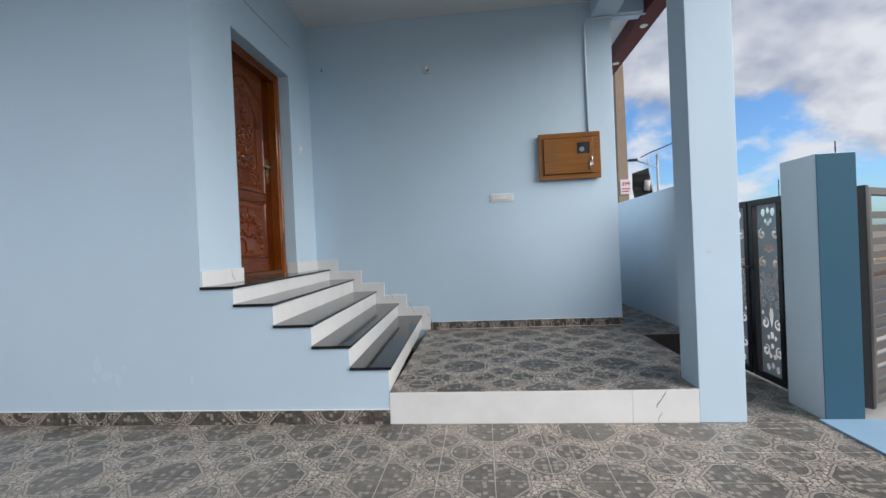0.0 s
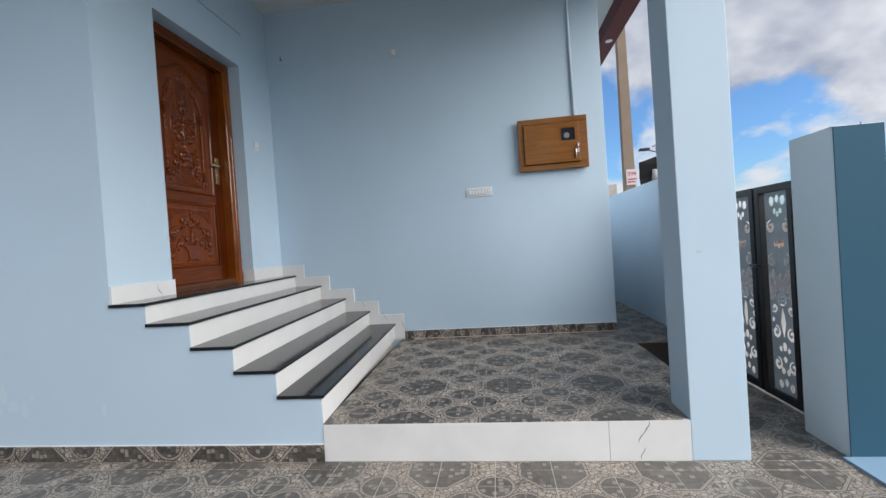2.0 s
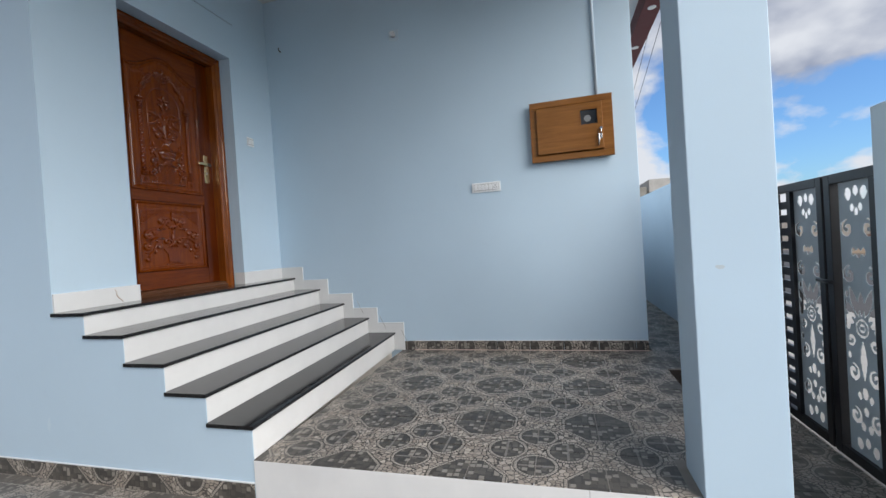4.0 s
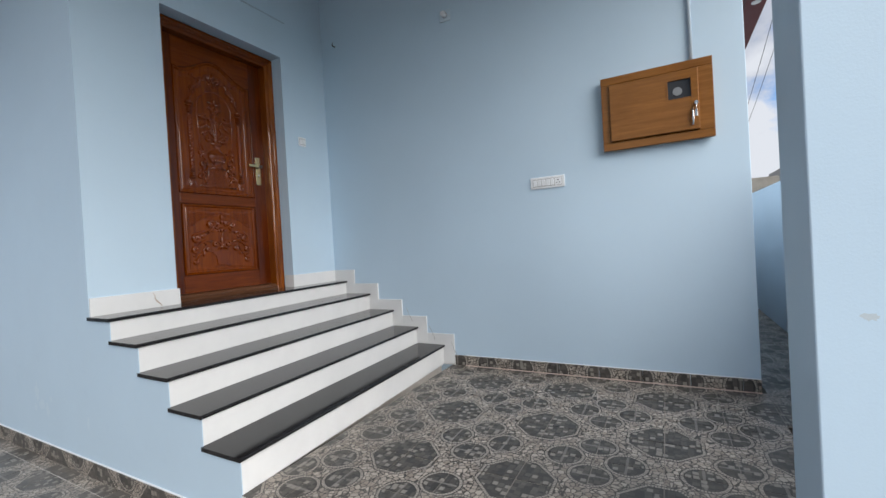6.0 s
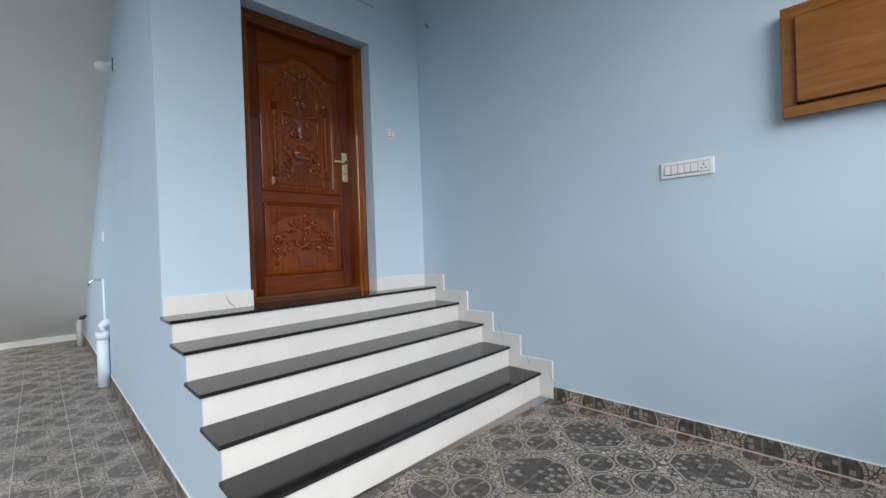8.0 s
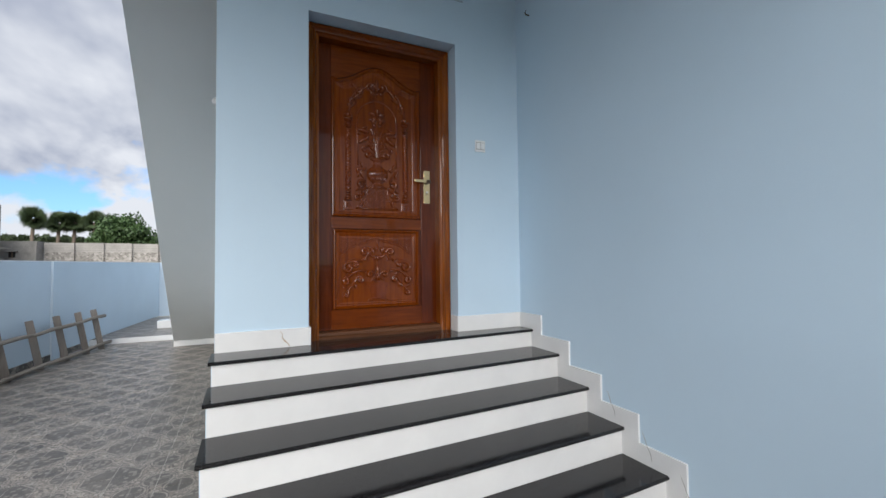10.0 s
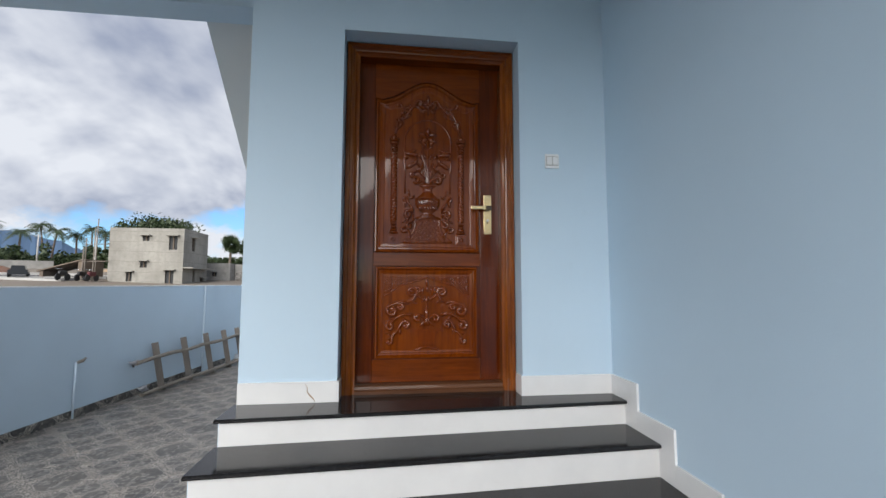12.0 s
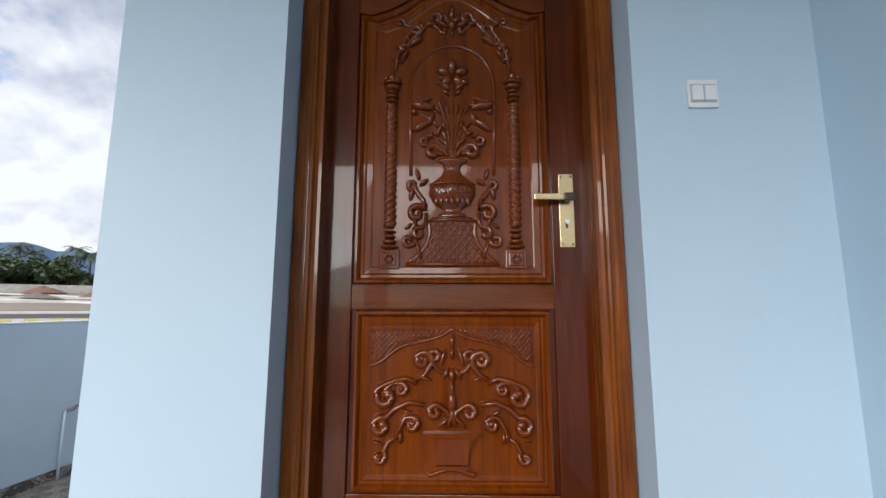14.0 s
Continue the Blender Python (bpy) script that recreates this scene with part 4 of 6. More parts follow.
    for z0b, z1b, w0, w1, dp in ((0.352, 0.366, 0.088, 0.092, 0.012), (0.335, 0.350, 0.070, 0.074, 0.009), (0.270, 0.335, 0.050, 0.060, 0.008), (0.258, 0.268, 0.052, 0.052, 0.011)):
        m = len(bm.verts)
        vs = [bm.verts.new((PXX - 0.001 + (dp * 1.5 if q else 0), MIRROR + sy * w, z)) for q in (0, 1) for sy, w, z in ((-1, w0, z0b), (1, w0, z0b), (1, w1, z1b), (-1, w1, z1b))]
        for i in range(4):
            bm.faces.new((vs[i], vs[(i + 1) % 4], vs[4 + (i + 1) % 4], vs[4 + i]))
        bm.faces.new(vs[4:])
    tube_bm([(PXX + 0.004, MIRROR + 0.075 * u, 0.246 + 0.010 * math.cos(u * 2.6)) for u in [k / 8 for k in range(-8, 9)]], 0.008, 6, bm)
    part("carved_pot", bm, CARVEWOOD, lo, "footed flower pot in relief")

    # lock furniture
    lx = FX
    pl = part("lock_plate", box_bm(lx, 0.3435, 0.965, lx + 0.004, 0.3935, 1.218, 0.0012), BRASS, leaf, "tall brushed brass lock plate")
    for y, z in ((0.352, 0.975), (0.385, 0.975), (0.352, 1.208), (0.385, 1.208)):
        part("screw", tube_bm([(lx + 0.004, y, z), (lx + 0.0055, y, z)], 0.0035, 8), BRASSDARK, pl)
    bm = tube_bm([(lx + 0.004, 0.371, 1.131), (lx + 0.030, 0.371, 1.131)], 0.013, 14)
    part("lever_neck", bm, BRASSDARK, pl, "dark bronze lever neck")
    part("lever", box_bm(lx + 0.026, 0.252, 1.120, lx + 0.040, 0.352, 1.142, 0.003), BRASS, pl, "brushed brass lever")
    part("lever_end", box_bm(lx + 0.025, 0.3525, 1.118, lx + 0.042, 0.388, 1.144, 0.003), BRASSDARK, pl, "dark bronze lever end")
    part("key_cylinder", tube_bm([(lx + 0.004, 0.367, 1.052), (lx + 0.010, 0.367, 1.052)], 0.008, 12), CHROME, pl)
    # A dark plug on the plate stands in for the shade inside the keyhole.
    part("keyhole", box_bm(lx + 0.004, 0.364, 1.030, lx + 0.0055, 0.370, 1.048), DARK, pl)


carve_leaf(door_leaf)
part("strike_plate", box_bm(-0.0585, 0.4385, 1.00, -0.056, 0.4425, 1.22, 0.0008), BRASSDARK, door_ob, "dark bronze strike plate")


# ---- meter box ----
def meter_box():
    x0, x1, z0, z1 = 1.043, 1.735, 1.917, 2.446
    t = thing("meter_box", "wooden electricity meter box with a small glass window on the wall", "meter box", ((x0 + x1) / 2, YN, z0))
    cx = (x0 + x1) / 2
    w, h = x1 - x0, z1 - z0
    X0, X1 = -w / 2, w / 2
    dp = -0.045
    part("body", box_bm(X0 + 0.01, dp + 0.012, 0.01, X1 - 0.01, 0, h - 0.01), BOXWOOD, t)
    part("frame_rail", box_bm(X0, dp - 0.012, h - 0.055, X1, dp + 0.012, h, 0.004), BOXWOOD, t)
    part("frame_rail", box_bm(X0, dp - 0.012, 0, X1, dp + 0.012, 0.055, 0.004), BOXWOOD, t)
    part("frame_stile", box_bm(X0, dp - 0.012, 0.055, X0 + 0.055, dp + 0.012, h - 0.055, 0.003), BOXWOOD, t)
    part("frame_stile", box_bm(X1 - 0.09, dp - 0.012, 0.055, X1, dp + 0.012, h - 0.055, 0.003), BOXWOOD, t)
    # flap with a window hole
    fx0, fx1, fz0, fz1 = X0 + 0.055, X1 - 0.085, 0.062, h - 0.062
    wx0, wx1, wz0, wz1 = fx1 - 0.182, fx1 - 0.04, fz1 - 0.185, fz1 - 0.060
    yb, yf = dp - 0.030, dp - 0.012
    bm = bmesh.new()
    rings = [[bm.verts.new((x, y, z)) for x, z in ((q[0], q[1]), (q[2], q[1]), (q[2], q[3]), (q[0], q[3]))] for q, y in (((wx0, wz0, wx1, wz1), yf), ((wx0, wz0, wx1, wz1), yb), ((fx0 + 0.004, fz0 + 0.004, fx1 - 0.004, fz1 - 0.004), yb), ((fx0, fz0, fx1, fz1), yb + 0.004), ((fx0, fz0, fx1, fz1), yf))]
    for p, q in zip(rings, rings[1:] + rings[:1]):
        for i in range(4):
            bm.faces.new((p[i], p[(i + 1) % 4], q[(i + 1) % 4], q[i]))
    flap = part("flap", bm, BOXWOOD, t, "light brown wooden flap")
    part("window_bead", box_bm(wx0 - 0.004, yb - 0.003, wz0 - 0.004, wx0 + 0.003, yb, wz1 + 0.004), BOXWOOD, flap)
    part("window_bead", box_bm(wx1 - 0.003, yb - 0.003, wz0 - 0.004, wx1 + 0.004, yb, wz1 + 0.004), BOXWOOD, flap)
    part("pane", box_bm(wx0, yf - 0.006, wz0, wx1, yf - 0.003, wz1), PANEGLASS, flap, "dark glass pane")
    bm = tube_bm([(wx0 + 0.06, yf - 0.012, wz0 + 0.05), (wx0 + 0.06, yf - 0.0062, wz0 + 0.05)], 0.028, 20)
    part("meter_dial", bm, plain("dull_dial", (0.20, 0.21, 0.22), 0.4), flap, "grey round meter dial")
    kx = fx1 - 0.018
    bm = tube_bm([(kx, yb, fz0 + 0.17), (kx, yb - 0.018, fz0 + 0.17)], 0.012, 14)
    lock = part("lock", bm, CHROME, flap, "round chrome lock")
    bm = tube_bm([(kx, yb - 0.018, fz0 + 0.165), (kx - 0.002, yb - 0.02, fz0 + 0.12)], 0.003, 6)
    box_bm(kx - 0.010, yb - 0.022, fz0 + 0.08, kx + 0.004, yb - 0.018, fz0 + 0.125, 0.001, bm)
    part("key", bm, CHROME, flap, "hanging steel key")
    bm = tube_bm([(kx - 0.022, yb - 0.004, fz0 + 0.03), (kx - 0.022, yb - 0.014, fz0 + 0.06), (kx - 0.022, yb - 0.014, fz0 + 0.11), (kx - 0.022, yb - 0.004, fz0 + 0.14)], 0.007, 8)
    part("pull", bm, CHROME, flap, "small chrome pull")
    return t


meter_box()
bm = tube_bm([(1.62, YN - 0.012, 2.455), (1.62, YN - 0.012, 3.66), (1.625, YN - 0.013, 3.70), (1.645, YN - 0.014, 3.73), (1.68, YN - 0.016, 3.745), (2.3, YN - 0.016, 3.745)], 0.012, 10)
part("conduit_pipe", bm, CONDUIT)
tagged(bpy.data.objects["conduit_pipe"], "painted wiring conduit rising from the meter box", "conduit")


def switch_panel(place, turn, w, h, toggles, name, label, socket=False):
    t = thing(name, label, "switch", place)
    t.matrix_world = Matrix.Translation(place) @ Matrix.Rotation(radians(turn), 4, "Z")
    part("plate", box_bm(-w / 2, -0.010, -h / 2, w / 2, 0, h / 2, 0.003), WHITE, t, "white plastic plate")
    part("seam", box_bm(-w * 0.43, -0.0108, -h * 0.33, w * 0.43, -0.0095, h * 0.33), GREYPLASTIC, t)
    n = toggles
    room = w * 0.84 - (h * 0.62 if socket else 0)
    for i in range(n):
        cx = -w * 0.42 + room * (i + 0.5) / n
        part("rocker", box_bm(cx - room / n * 0.43, -0.0165, -h * 0.27, cx + room / n * 0.43, -0.009, h * 0.27, 0.002), WHITE, t)
    if socket:
        cx = w * 0.42 - h * 0.3
        s = part("socket_face", box_bm(cx - h * 0.29, -0.0135, -h * 0.29, cx + h * 0.29, -0.009, h * 0.29, 0.001), WHITE, t)
        # Dark discs on the face stand in for the shade inside the pin holes.
        for dx, dz, r in ((0, 0.011, 0.005), (-0.011, -0.009, 0.004), (0.011, -0.009, 0.004)):
            part("socket_hole", tube_bm([(cx + dx, -0.0150, dz), (cx + dx, -0.012, dz)], r, 10), DARK, s)
    return t


switch_panel((0.605, YN, 1.753), 0, 0.27, 0.092, 5, "switch_panel", "long white switch plate with five rockers and a socket", True)
switch_panel((XD, 5.652, 2.387), 90, 0.088, 0.088, 2, "bell_switch", "square white bell switch beside the door")


def bulb_holder(place, turn, name="wall_light"):
    t = thing(name, "white angled lamp holder with a milky bulb on the wall", "wall light", place)
    t.matrix_world = Matrix.Translation(place) @ Matrix.Rotation(radians(turn), 4, "Z")
    part("backplate", box_bm(-0.05, -0.008, -0.05, 0.05, 0, 0.05, 0.003), CONDUIT, t)
    part("holder", tube_bm([(0, -0.006, 0), (0, -0.03, 0.006), (0, -0.06, -0.004)], [0.024, 0.024, 0.020], 14), WHITE, t)
    return t


bulb_holder((-0.215, YN, 3.325), 0, "wall_light")
lamp2 = bulb_holder((-3.33, YS, 3.06), 0, "wall_light")
bm = bmesh.new()
bmesh.ops.create_uvsphere(bm, u_segments=16, v_segments=10, radius=0.045)
for v in bm.verts:
    v.co = Vector((v.co.x, v.co.y * 1.2 - 0.085, v.co.z - 0.025))
for f in bm.faces:
    f.smooth = True
part("bulb", bm, BULB, lamp2, "milky white bulb")
part("bracket", box_bm(0.03, -0.016, -0.055, 0.04, -0.006, 0.06), BRASSDARK, lamp2)
hook = thing("wall_hook", "small steel hook in the wall", "hook", (-1.5, YN, 3.4))
part("hook", tube_bm([(0, 0, 0), (0, -0.03, 0), (0, -0.04, 0.012), (0, -0.03, 0.03)], 0.005, 8), BRASSDARK, hook)
switch_panel((-4.62, YS, 1.6), 0, 0.08, 0.11, 1, "yard_switch", "small dark-edged switch box on the yard side wall")

# taps and pipes
tap = thing("water_tap", "chrome wall tap over a white down pipe", "tap", (-4.72, YS, 1.12))
part("body", tube_bm([(0, 0, 0), (0, -0.09, 0), (0, -0.12, -0.012), (0, -0.135, -0.06)], [0.012, 0.014, 0.012, 0.013], 10), CHROME, tap)
part("handle", tube_bm([(-0.04, -0.08, 0.055), (0.04, -0.08, 0.055)], 0.007, 8), CHROME, tap)
part("spindle", tube_bm([(0, -0.08, 0), (0, -0.08, 0.06)], 0.008, 8), CHROME, tap)
p1 = thing("water_pipe", "thin white water pipe feeding the tap", "pipe", (-4.62, YS, 0))
part("pipe", tube_bm([(0, -0.016, 0.0), (0, -0.016, 1.10), (-0.02, -0.016, 1.12), (-0.08, -0.016, 1.12)], 0.013, 10), PIPEWHITE, p1)
p2 = thing("down_pipe", "short thick white plastic drain pipe stub by the wall", "pipe", (-4.40, YS, 0))
part("pipe", tube_bm([(0, -0.06, 0.0), (0, -0.06, 0.52)], 0.052, 18), PIPEWHITE, p2)
part("collar", tube_bm([(0, -0.06, 0.50), (0, -0.06, 0.58)], 0.060, 18), PIPEWHITE, p2)
part("bend", tube_bm([(0, -0.06, 0.57), (0.0, -0.055, 0.64), (0.0, -0.02, 0.68), (0, 0, 0.69)], [0.045, 0.042, 0.036, 0.034], 14), PIPEWHITE, p2)
for i, (px, hh) in enumerate(((-7.3, 0.42), (-7.55, 0.36))):
    s = thing("pipe_stub", "short grey capped pipe stub by the stair foot", "pipe", (px, YS - 0.09, 0), "pipe stubs at the stair foot")
    part("pipe", tube_bm([(0, 0, 0), (0, 0, hh)], 0.03, 10), GREYPLASTIC, s)
    part("elbow", tube_bm([(0, 0, hh), (0, 0.02, hh + 0.04), (0, 0.088, hh + 0.05)], 0.016, 8), BRASSDARK, s)


# ---- outside stair, its sloping underside ----
def soffit_y(x):
    return 3.05 + 0.06 * (x + 3.9)


def stair_slab():
    bm = bmesh.new()
    sl, foot = 0.70, -8.3
    xs = [foot, -2.62]
    low = [sl * (xs[0] - foot) + 0.1, sl * (xs[1] - foot)]
    rows = []
    for x in xs:
        z = max(0.0, sl * (x - foot))
        rows.append([bm.verts.new((x, soffit_y(x), z)), bm.verts.new((x, YS, z)), bm.verts.new((x, YS, z + 0.26)), bm.verts.new((x, soffit_y(x), z + 0.26))])
    a, b = rows
    for i in range(4):
        bm.faces.new((a[i], a[(i + 1) % 4], b[(i + 1) % 4], b[i]))
    bm.faces.new(a)
    bm.faces.new(list(reversed(b)))
    return struct("outside_stair", bm, CEIL, "grey-white sloping underside of an outside stair")


stair = stair_slab()
for k in range(18):
    x0 = -8.25 + k * 0.27
    z0 = 0.70 * (x0 + 8.3) + 0.245
    bm = box_bm(x0, soffit_y(x0) + 0.01, z0, x0 + 0.30, YS - 0.002, z0 + 0.19)
    part("step", bm, CEIL, stair)
struct("skirting_white", box_bm(-8.16, 2.80, 0, -8.11, YS, 0.10, 0.002), MARBLE, "white skirting at the stair foot")

struct("trim", box_bm(-8.3, YS - 0.008, 0.099, -0.337, YS, 0.104), WHITE, "white bead along the tile skirting")
struct("trim", box_bm(-0.20, YN - 0.008, ZP + 0.089, XE, YN, ZP + 0.093), WHITE, "white bead along the tile skirting")
struct("trim", box_bm(-0.20, YN - 0.016, ZP, XE, YN - 0.0105, ZP + 0.006), PINKGROUT, "pale grout line at the wall foot")


def patch(name, x, z, w, h, seed, parent, y, material):
    """A thin uneven smear of putty or dirt on a wall that faces -y."""
    rnd = random.Random(seed)
    bm = bmesh.new()
    rim = []
    for i in range(18):
        a = 2 * math.pi * i / 18
        r = 1 + rnd.uniform(-0.35, 0.3)
        rim.append(bm.verts.new((x + w * r * math.cos(a), y, z + h * r * math.sin(a))))
    bm.faces.new(rim)
    part(name, bm, material, parent)


wsouth = bpy.data.objects["wall_south"]
for i, (x, z, w, h) in enumerate(((-2.52, 0.44, 0.035, 0.06), (-2.44, 0.36, 0.05, 0.035), (-2.36, 0.33, 0.03, 0.05), (-2.55, 0.33, 0.02, 0.025), (-1.78, 0.33, 0.014, 0.05), (-2.30, 0.42, 0.02, 0.02))):
    patch("putty_patch", x, z, w, h, 40 + i, wsouth, YS - 0.0006, PUTTY)
patch("smudge", 1.79, 1.10, 0.016, 0.008, 60, pillar, 3.8655, SMUDGE)

# ---- yard ----
CWS = -0.115


def cwy(x):
    """Inner face of the yard wall, which is not square to the house."""
    return 0.85 + CWS * (x + 5.0)


def slanted(x0, x1, z0, z1, out0, out1):
    bm = bmesh.new()
    pts = [(x0, cwy(x0) + out0), (x1, cwy(x1) + out0), (x1, cwy(x1) + out1), (x0, cwy(x0) + out1)]
    return prism_bm(pts, "z", z0, z1, bm)


struct("wall_yard", slanted(-16, 3.2, 0, 1.585, 0.0, -0.15), YARDPAINT, "light blue plastered yard wall")
struct("wall_yard_coping", slanted(-16, 3.2, 1.588, 1.60, 0.004, -0.154), WHITE, "whitewashed top of the yard wall")
struct("pier", slanted(-7.95, -7.72, 0, 1.585, 0.03, 0.0), YARDPAINT, "shallow pier in the yard wall")
struct("wall_yard_west", box_bm(-13.2, 0, 0, -13.05, 16, 1.6), YARDPAINT, "light blue yard wall at the back")
struct("yard_step", box_bm(-13.05, 1.0, -0.1, -9.02, YS, 0.09), GROUT, "raised floor beyond the yard")
struct("yard_step_face", box_bm(-9.02, 1.25, 0, -9.005, 3.86, 0.10), MARBLE, "white marble face of a low step")
struct("yard_step_face", box_bm(-10.6, 2.2, 0.1, -10.2, YS, 0.26), MARBLE, "white marble low step")

# east wall, gate pillars and gates
struct("wall_alley", box_bm(2.45, 5.42, 0, 2.6, 16, 1.755, 0.003), YARDPAINT, "light blue plastered alley wall")
gp = struct("gate_pillar", box_bm(2.458, 3.886, 0, 2.69, 4.2, 1.69, 0.003), PIERPAINT, "light blue gate pillar")
struct("gate_pillar_face", box_bm(2.4595, 3.880, 0.0, 2.6885, 3.886, 1.686), DEEPBLUE, "deep blue painted face of the gate pillar")
struct("gate_pillar", box_bm(2.458, -1.2, 0, 2.69, -0.9, 1.69, 0.003), YARDPAINT, "light blue gate pillar")
struct("wall_street", box_bm(2.5, -6, 0, 2.65, -1.2, 1.6), YARDPAINT, "light blue street wall")
struct("threshold_strip", box_bm(2.42, -0.9, -0.05, 2.78, 3.88, 0.012), STRIP, "light blue painted gate threshold")


def gate_slats(y0, y1, parent, z0, z1, pitch, mat_s, x, h):
    n = int((z1 - z0) / pitch)
    for i in range(n):
        z = z0 + pitch * (i + 0.5)
        part("slat", box_bm(x - 0.012, y0, z - h / 2, x + 0.012, y1, z + h / 2), mat_s, parent)


def gate(name, label, y0, y1, x, z0, z1, material):
    g = thing(name, label, "gate", (x, (y0 + y1) / 2, z0))
    c = (y0 + y1) / 2
    a, b = y0 - c, y1 - c
    H = z1 - z0
    part("stile", box_bm(-0.025, a, 0, 0.025, a + 0.05, H, 0.003), material, g)
    part("stile", box_bm(-0.025, b - 0.05, 0, 0.025, b, H, 0.003), material, g)
    part("top_rail", box_bm(-0.025, a + 0.05, H - 0.05, 0.025, b - 0.05, H, 0.003), material, g)
    part("bottom_rail", box_bm(-0.025, a + 0.05, 0, 0.025, b - 0.05, 0.05, 0.003), material, g)
    return g, a, b, H


# one leaf of the main gate, swung open towards the street
g2, a, b, H = gate("main_gate", "open dark metal gate leaf with horizontal slats beside the gate pillar", -0.75, 0.75, 0.0, 0.08, 1.47, SLATMETAL)
gate_slats(a + 0.05, b - 0.05, g2, 0.05, H - 0.05, 0.086, SLATMETAL, 0, 0.045)
part("hinge_post", box_bm(-0.03, b + 0.002, -0.02, 0.03, b + 0.045, H + 0.01, 0.003), BLACKMETAL, g2, "black hinge post")
g2.matrix_world = Matrix.Translation((2.745 + 0.79 * 0.85, 3.93 + 0.79 * 0.53, 0.08)) @ Matrix.Rotation(radians(122), 4, "Z")


def scroll(cx, cz, r, turns, start, hand, n=26):
    return [(cx + r * (1 - 0.78 * i / n) * math.cos(start + hand * turns * 2 * math.pi * i / n), cz + r * (1 - 0.78 * i / n) * math.sin(start + hand * turns * 2 * math.pi * i / n)) for i in range(n + 1)]


def cut_sheet(w, h, cell, inside):
    """A thin sheet of small squares, leaving out those that the pattern cuts away."""
    bm = bmesh.new()
    nx, nz = int(round(w / cell)), int(round(h / cell))
    grid = {}

    def vert(i, j, k):
        if (i, j, k) not in grid:
            grid[(i, j, k)] = bm.verts.new(((-0.0015, 0.0015)[k], -w / 2 + w * i / nx, h * j / nz))
        return grid[(i, j, k)]

    keep = [[not inside(-w / 2 + w * (i + 0.5) / nx, h * (j + 0.5) / nz) for j in range(nz)] for i in range(nx)]
    for i in range(nx):
        for j in range(nz):
            if not keep[i][j]:
                continue
            bm.faces.new([vert(*q, 1) for q in ((i, j), (i + 1, j), (i + 1, j + 1), (i, j + 1))])
            bm.faces.new([vert(*q, 0) for q in ((i, j), (i, j + 1), (i + 1, j + 1), (i + 1, j))])
            for di, dj, e in ((-1, 0, ((i, j), (i, j + 1))), (1, 0, ((i + 1, j + 1), (i + 1, j))), (0, -1, ((i + 1, j), (i, j))), (0, 1, ((i, j + 1), (i + 1, j + 1)))):
                u, v = i + di, j + dj
                if not (0 <= u < nx and 0 <= v < nz) or not keep[u][v]:
                    bm.faces.new((vert(*e[0], 0), vert(*e[0], 1), vert(*e[1], 1), vert(*e[1], 0)))
    return bm


def lace(w, h):
    """Scrolls, a rosette with rays and leaf sprays, mirrored about the middle."""
    lines = []
    for hz in (0.83, 0.66, 0.30, 0.14):
        lines.append((scroll(w * 0.30, h * hz, w * 0.17, 1.15, 1.6, -1 if hz > 0.5 else 1), 0.013))
    lines.append((scroll(w * 0.33, h * 0.52, w * 0.13, 1.0, 0.4, 1), 0.010))
    lines.append((scroll(w * 0.33, h * 0.42, w * 0.12, 1.0, 5.4, -1), 0.010))
    rays = [(0.5 * math.pi + s, ln) for s, ln in ((0.0, 0.13), (0.38, 0.17), (0.80, 0.14), (1.25, 0.09))]
    rays += [(-0.5 * math.pi + s, ln) for s, ln in ((0.0, 0.21), (0.34, 0.18), (0.70, 0.14), (1.10, 0.10))]
    drops = [(0, 0.965, 0.022), (w * 0.22, 0.955, 0.028), (0, 0.89, 0.018), (w * 0.12, 0.905, 0.018), (0, 0.055, 0.022), (w * 0.22, 0.04, 0.026), (w * 0.1, 0.11, 0.02), (0, 0.17, 0.02), (0, 0.235, 0.026), (w * 0.16, 0.22, 0.018), (0, 0.74, 0.022), (w * 0.14, 0.745, 0.02), (w * 0.4, 0.47, 0.02), (w * 0.4, 0.585, 0.016), (w * 0.4, 0.36, 0.016)]

    def inside(x, z):
        x = abs(x)
        if x > w / 2 - 0.008 or z < 0.008 or z > h - 0.008:
            return False
        for cx, f, r in drops:
            if (x - cx) ** 2 * 1.4 + (z - f * h) ** 2 * 0.8 < r * r:
                return True
        dx, dz = x, z - h * 0.47
        rad = math.hypot(dx, dz)
        if 0.012 < rad < 0.022 or 0.036 < rad < 0.046:
            return True
        if rad > 0.06:
            ang = math.atan2(dz, dx)
            for ra, ln in rays:
                da = abs((ang - (math.pi - ra) + math.pi) % (2 * math.pi) - math.pi)
                if rad < 0.05 + ln and da * rad < 0.023 * math.sin(math.pi * min(1, max(0, (rad - 0.055) / ln))):
                    return True
        for pts, wd in lines:
            for i, (a, b2) in enumerate(pts):
                if (x - a) ** 2 + (z - b2) ** 2 < (wd * (0.4 + 0.6 * math.sin(math.pi * i / len(pts)))) ** 2:
                    return True
        return False

    return inside


def lace_gate(name, label, y0, y1):
    g, a, b, H = gate(name, label, y0, y1, 2.62, 0.015, 1.48, BLACKMETAL)
    return g, a, b, H


SHEET_W, SHEET_H = 0.25, 1.365
lace_me = None


